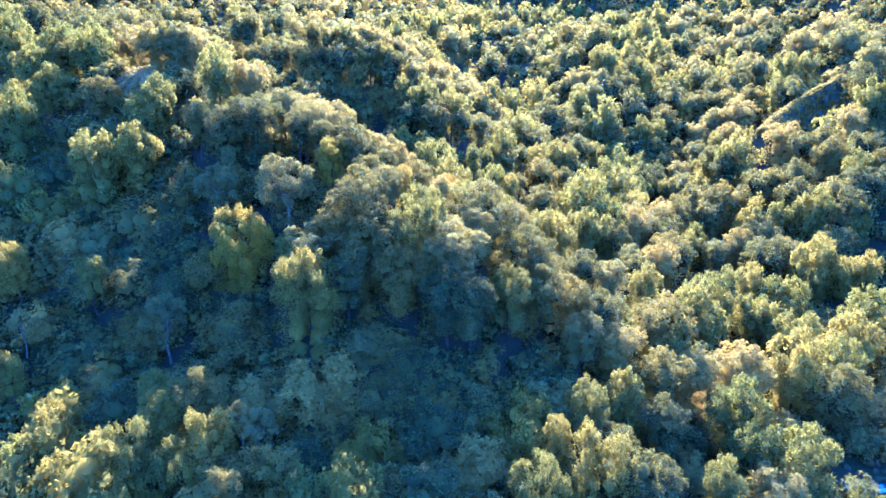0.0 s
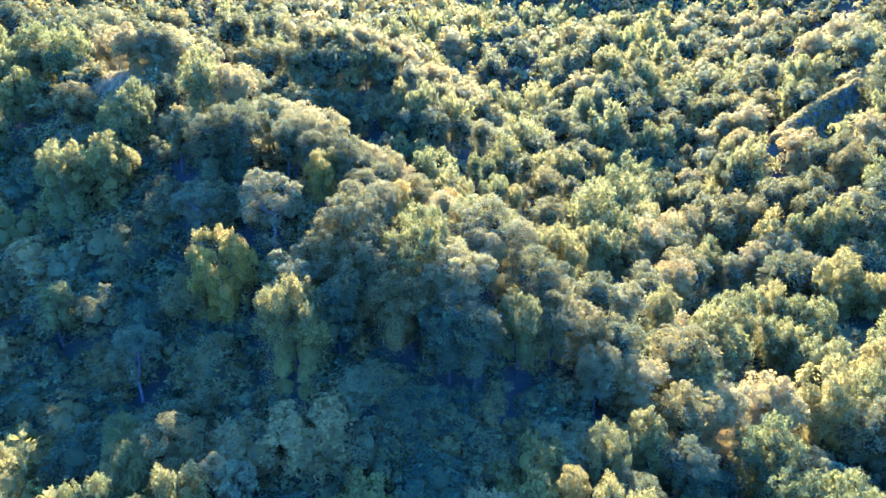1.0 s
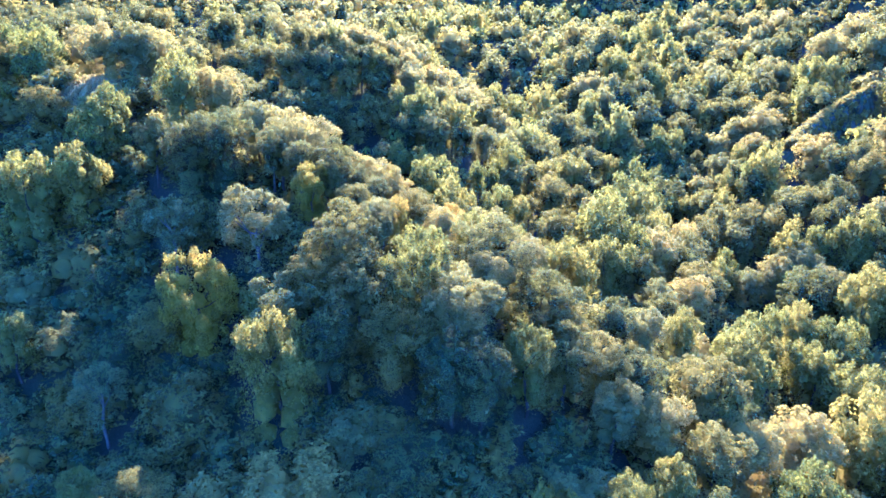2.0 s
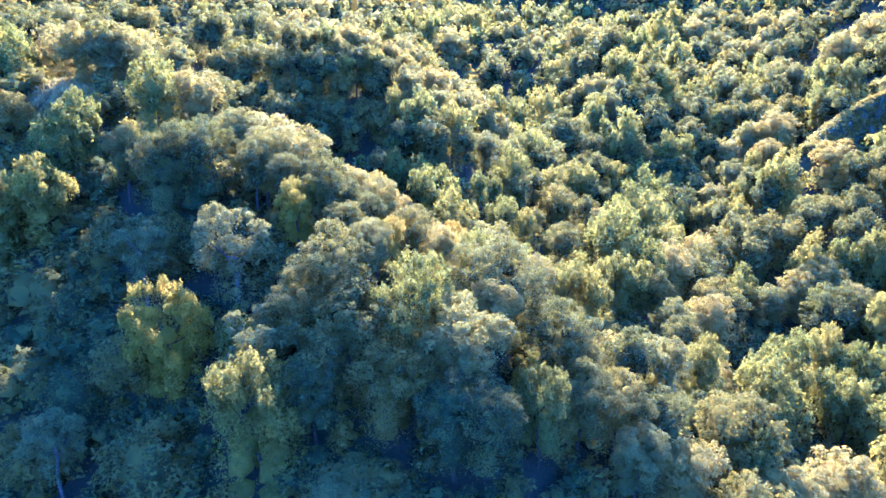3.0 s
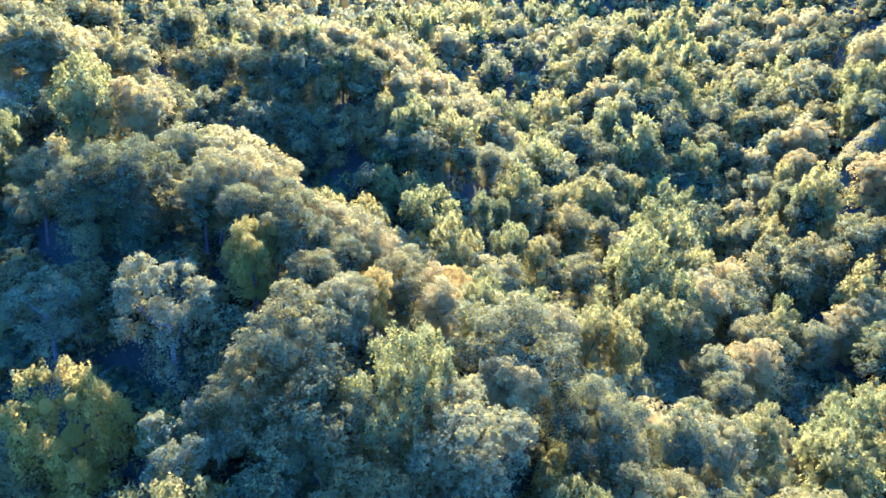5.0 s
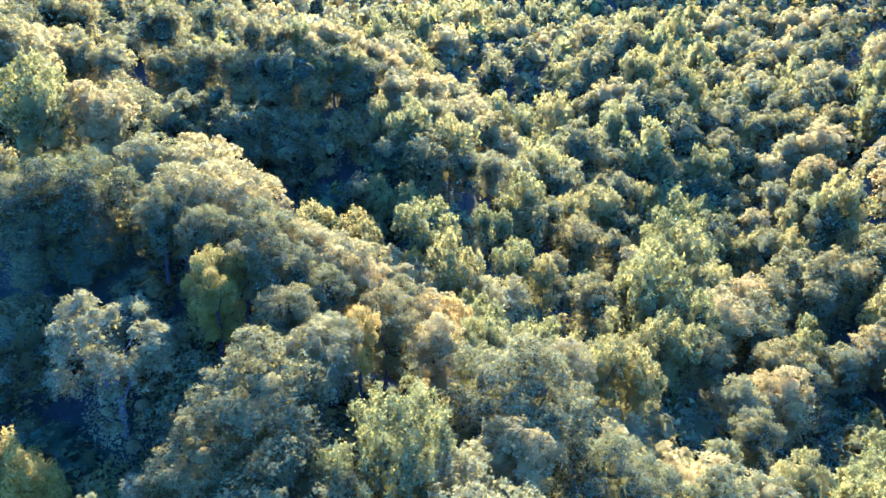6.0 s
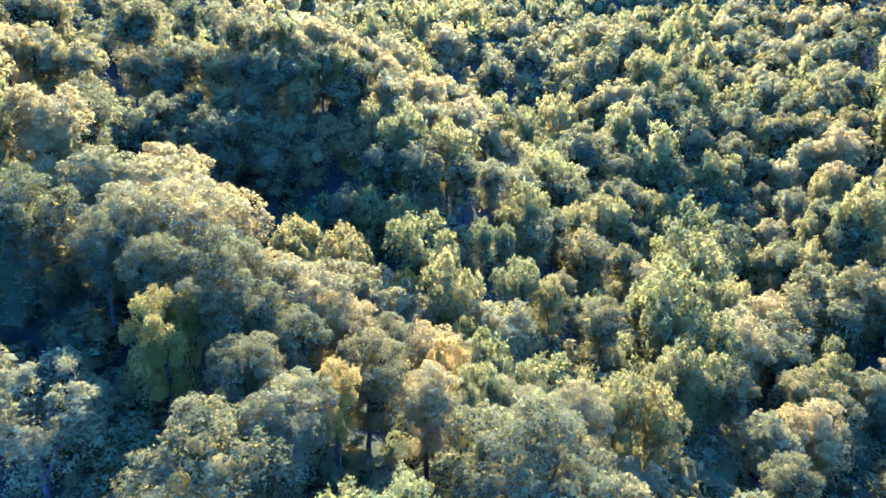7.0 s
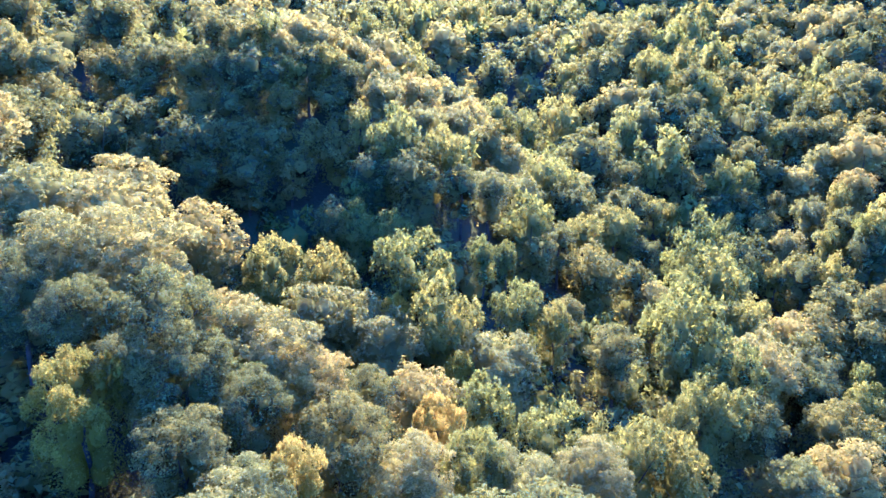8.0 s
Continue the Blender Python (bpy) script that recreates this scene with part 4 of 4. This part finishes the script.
# ---- the rocky rib and the creek ----
def rock_material():
    mat, tree, skin, out = material("weathered_rock")
    place = tree.nodes.new("ShaderNodeNewGeometry")
    grain = node(tree, "ShaderNodeTexNoise", Scale=2.2, Detail=8.0, Roughness=0.7)
    moss = node(tree, "ShaderNodeTexNoise", Scale=0.55, Detail=4.0)
    for one in (grain, moss):
        tree.links.new(place.outputs["Position"], one.inputs["Vector"])
    stone = ramp(tree, grain.outputs[0], (0.3, (0.022, 0.02, 0.012)), (0.55, (0.06, 0.052, 0.03)), (0.8, (0.15, 0.128, 0.07)))
    tree.links.new(mixed(tree, "MIX", ramp(tree, moss.outputs[0], (0.36, (0, 0, 0)), (0.52, (1, 1, 1))), stone, (0.034, 0.037, 0.013)), skin.inputs["Base Color"])
    skin.inputs["Roughness"].default_value = 0.95
    skin.inputs["Specular IOR Level"].default_value = 0.1
    bump = node(tree, "ShaderNodeBump", Strength=1.0, Distance=0.25)
    tree.links.new(grain.outputs[0], bump.inputs["Height"])
    tree.links.new(bump.outputs[0], skin.inputs["Normal"])
    return mat


ROCK = rock_material()


def boulder_shape(seed, size):
    """An angular block of stone."""
    r = np.random.default_rng(seed)
    verts = BALLS[1][0].copy()
    for _ in range(7):
        cut = unit(r.normal(size=3))
        depth = r.uniform(0.55, 0.85)
        past = np.maximum(verts @ cut - depth, 0)
        verts = verts - past[:, None] * cut
    return verts * np.array([1.0, r.uniform(0.6, 0.9), r.uniform(0.5, 0.8)]) * size, BALLS[1][1]


def along_rib(u):
    """A place on the rib's crest, u from 0 to 1, and the level way across it towards the creek."""
    k = min(u * (len(RIB) - 1), len(RIB) - 1.001)
    i = int(k)
    a, b = Vector(RIB[i]), Vector(RIB[i + 1])
    d = (b - a).normalized()
    return a.lerp(b, k - i), Vector((d.y, -d.x, 0)).normalized()


def build_rib():
    rib = new("rock_outcrop")
    profile = [(-6.0, -9.0), (-4.0, -4.5), (-2.6, -1.6), (-1.2, -0.4), (0.0, 0.0), (0.6, -0.2), (1.2, -0.5), (1.8, -1.0), (2.2, -1.7), (2.5, -2.4), (2.8, -3.3), (3.0, -4.2), (3.3, -5.3), (3.6, -6.4), (4.6, -9.0), (6.0, -12.0)]
    rows, verts = 130, []
    for i in range(rows):
        u = i / (rows - 1)
        crest, across = along_rib(u)
        ends = max(0.0, 1 - u / 0.14, 1 - (1 - u) / 0.1) ** 2
        for out, drop in profile:
            p = crest + across * out * (1 - 0.5 * ends) + Vector((0, 0, drop - 7 * ends))
            n = noise.fractal(p * 0.45, 0.7, 2.1, 5)
            m = noise.fractal(p * 0.45 + Vector((9, 4, 2)), 0.7, 2.1, 5)
            k = noise.fractal(p * 1.3, 0.6, 2.1, 4)
            verts.append(p + across * (1.4 * n + 0.9 * k) + Vector((0, 0, 1.1 * m - 0.8 * k)))
    w = len(profile)
    faces = [(i * w + j, i * w + j + 1, (i + 1) * w + j + 1, (i + 1) * w + j) for i in range(rows - 1) for j in range(w - 1)]
    mesh_object("ledge", [v[:] for v in verts], faces, ROCK, rib)
    r = np.random.default_rng(8)
    for k in range(60):
        crest, across = along_rib(r.uniform(0.03, 0.97))
        size = r.uniform(0.25, 0.75)
        at = crest + across * r.uniform(-1.5, 2.0) + Vector((0, 0, -0.3))
        ob = mesh_object("boulder", *boulder_shape(100 + k, size), ROCK, rib)
        ob.matrix_basis = Matrix.Translation(at) @ Matrix.Rotation(r.uniform(0, 6.28), 4, "Z") @ Matrix.Rotation(r.uniform(-0.4, 0.4), 4, "X")
    tagged(rib, "pale weathered rock rib with moss and scrub on the wooded slope", "rock outcrop")
    verts, faces, normals, count = [], [], [], 0
    outs, drops = np.array(profile).T
    for _ in range(720):
        crest, across = along_rib(r.uniform(0.02, 0.98))
        k = KINDS[("y", "g", "o")[r.integers(3)], "sparse", r.integers(4)]
        out = r.uniform(-3.0, 5.4)
        at = crest + across * out + Vector((0, 0, float(np.interp(out, outs, drops))))
        verts.append(k.verts * r.uniform(0.35, 0.95) + at[:])
        faces.append(k.faces + count)
        normals.append(k.normals)
        count += len(k.verts)
    scrub = mesh_object("scrub", np.concatenate(verts), np.concatenate(faces), LEAF["g"], None, None, np.concatenate(normals))
    tagged(scrub, "low dry scrub clinging to the rock rib", "scrub", kind="stuff")


build_rib()


def build_creek():
    mat, tree, skin, out = material("creek_water")
    skin.inputs["Base Color"].default_value = (0.02, 0.035, 0.04, 1)
    skin.inputs["Roughness"].default_value = 0.06
    ripple = node(tree, "ShaderNodeTexNoise", Scale=3.0, Detail=4.0)
    bump = node(tree, "ShaderNodeBump", Strength=0.25, Distance=0.05)
    tree.links.new(ripple.outputs[0], bump.inputs["Height"])
    tree.links.new(bump.outputs[0], skin.inputs["Normal"])
    r = np.random.default_rng(12)
    level = float(ground_height(*POOL)) + 0.3
    rim = [(POOL[0] + (4.0 + r.uniform(-0.7, 0.7)) * math.cos(a), POOL[1] + (1.7 + r.uniform(-0.4, 0.4)) * math.sin(a), level) for a in np.arange(28) * 2 * math.pi / 28]
    water = mesh_object("water", [(POOL[0], POOL[1], level)] + rim, [(0, 1 + i, 1 + (i + 1) % 28) for i in range(28)], mat)
    tagged(water, "small still pool of the creek in deep shade", "water", kind="structure")
    for k in range(16):
        a, size = r.uniform(0, 6.28), r.uniform(0.35, 1.0)
        x, y = POOL[0] + 2.2 + r.normal(0, 1.8), POOL[1] + 2.0 + r.normal(0, 1.2)
        rock = mesh_object("creek_stone", *boulder_shape(300 + k, size), ROCK)
        z = max(float(ground_height(x, y)), level) + 0.15 * size
        rock.matrix_basis = Matrix.Translation((x, y, z)) @ Matrix.Rotation(a, 4, "Z")
        tagged(rock, "pale rounded creek stone beside the shaded pool", "rock", "stones in the creek")


build_creek()
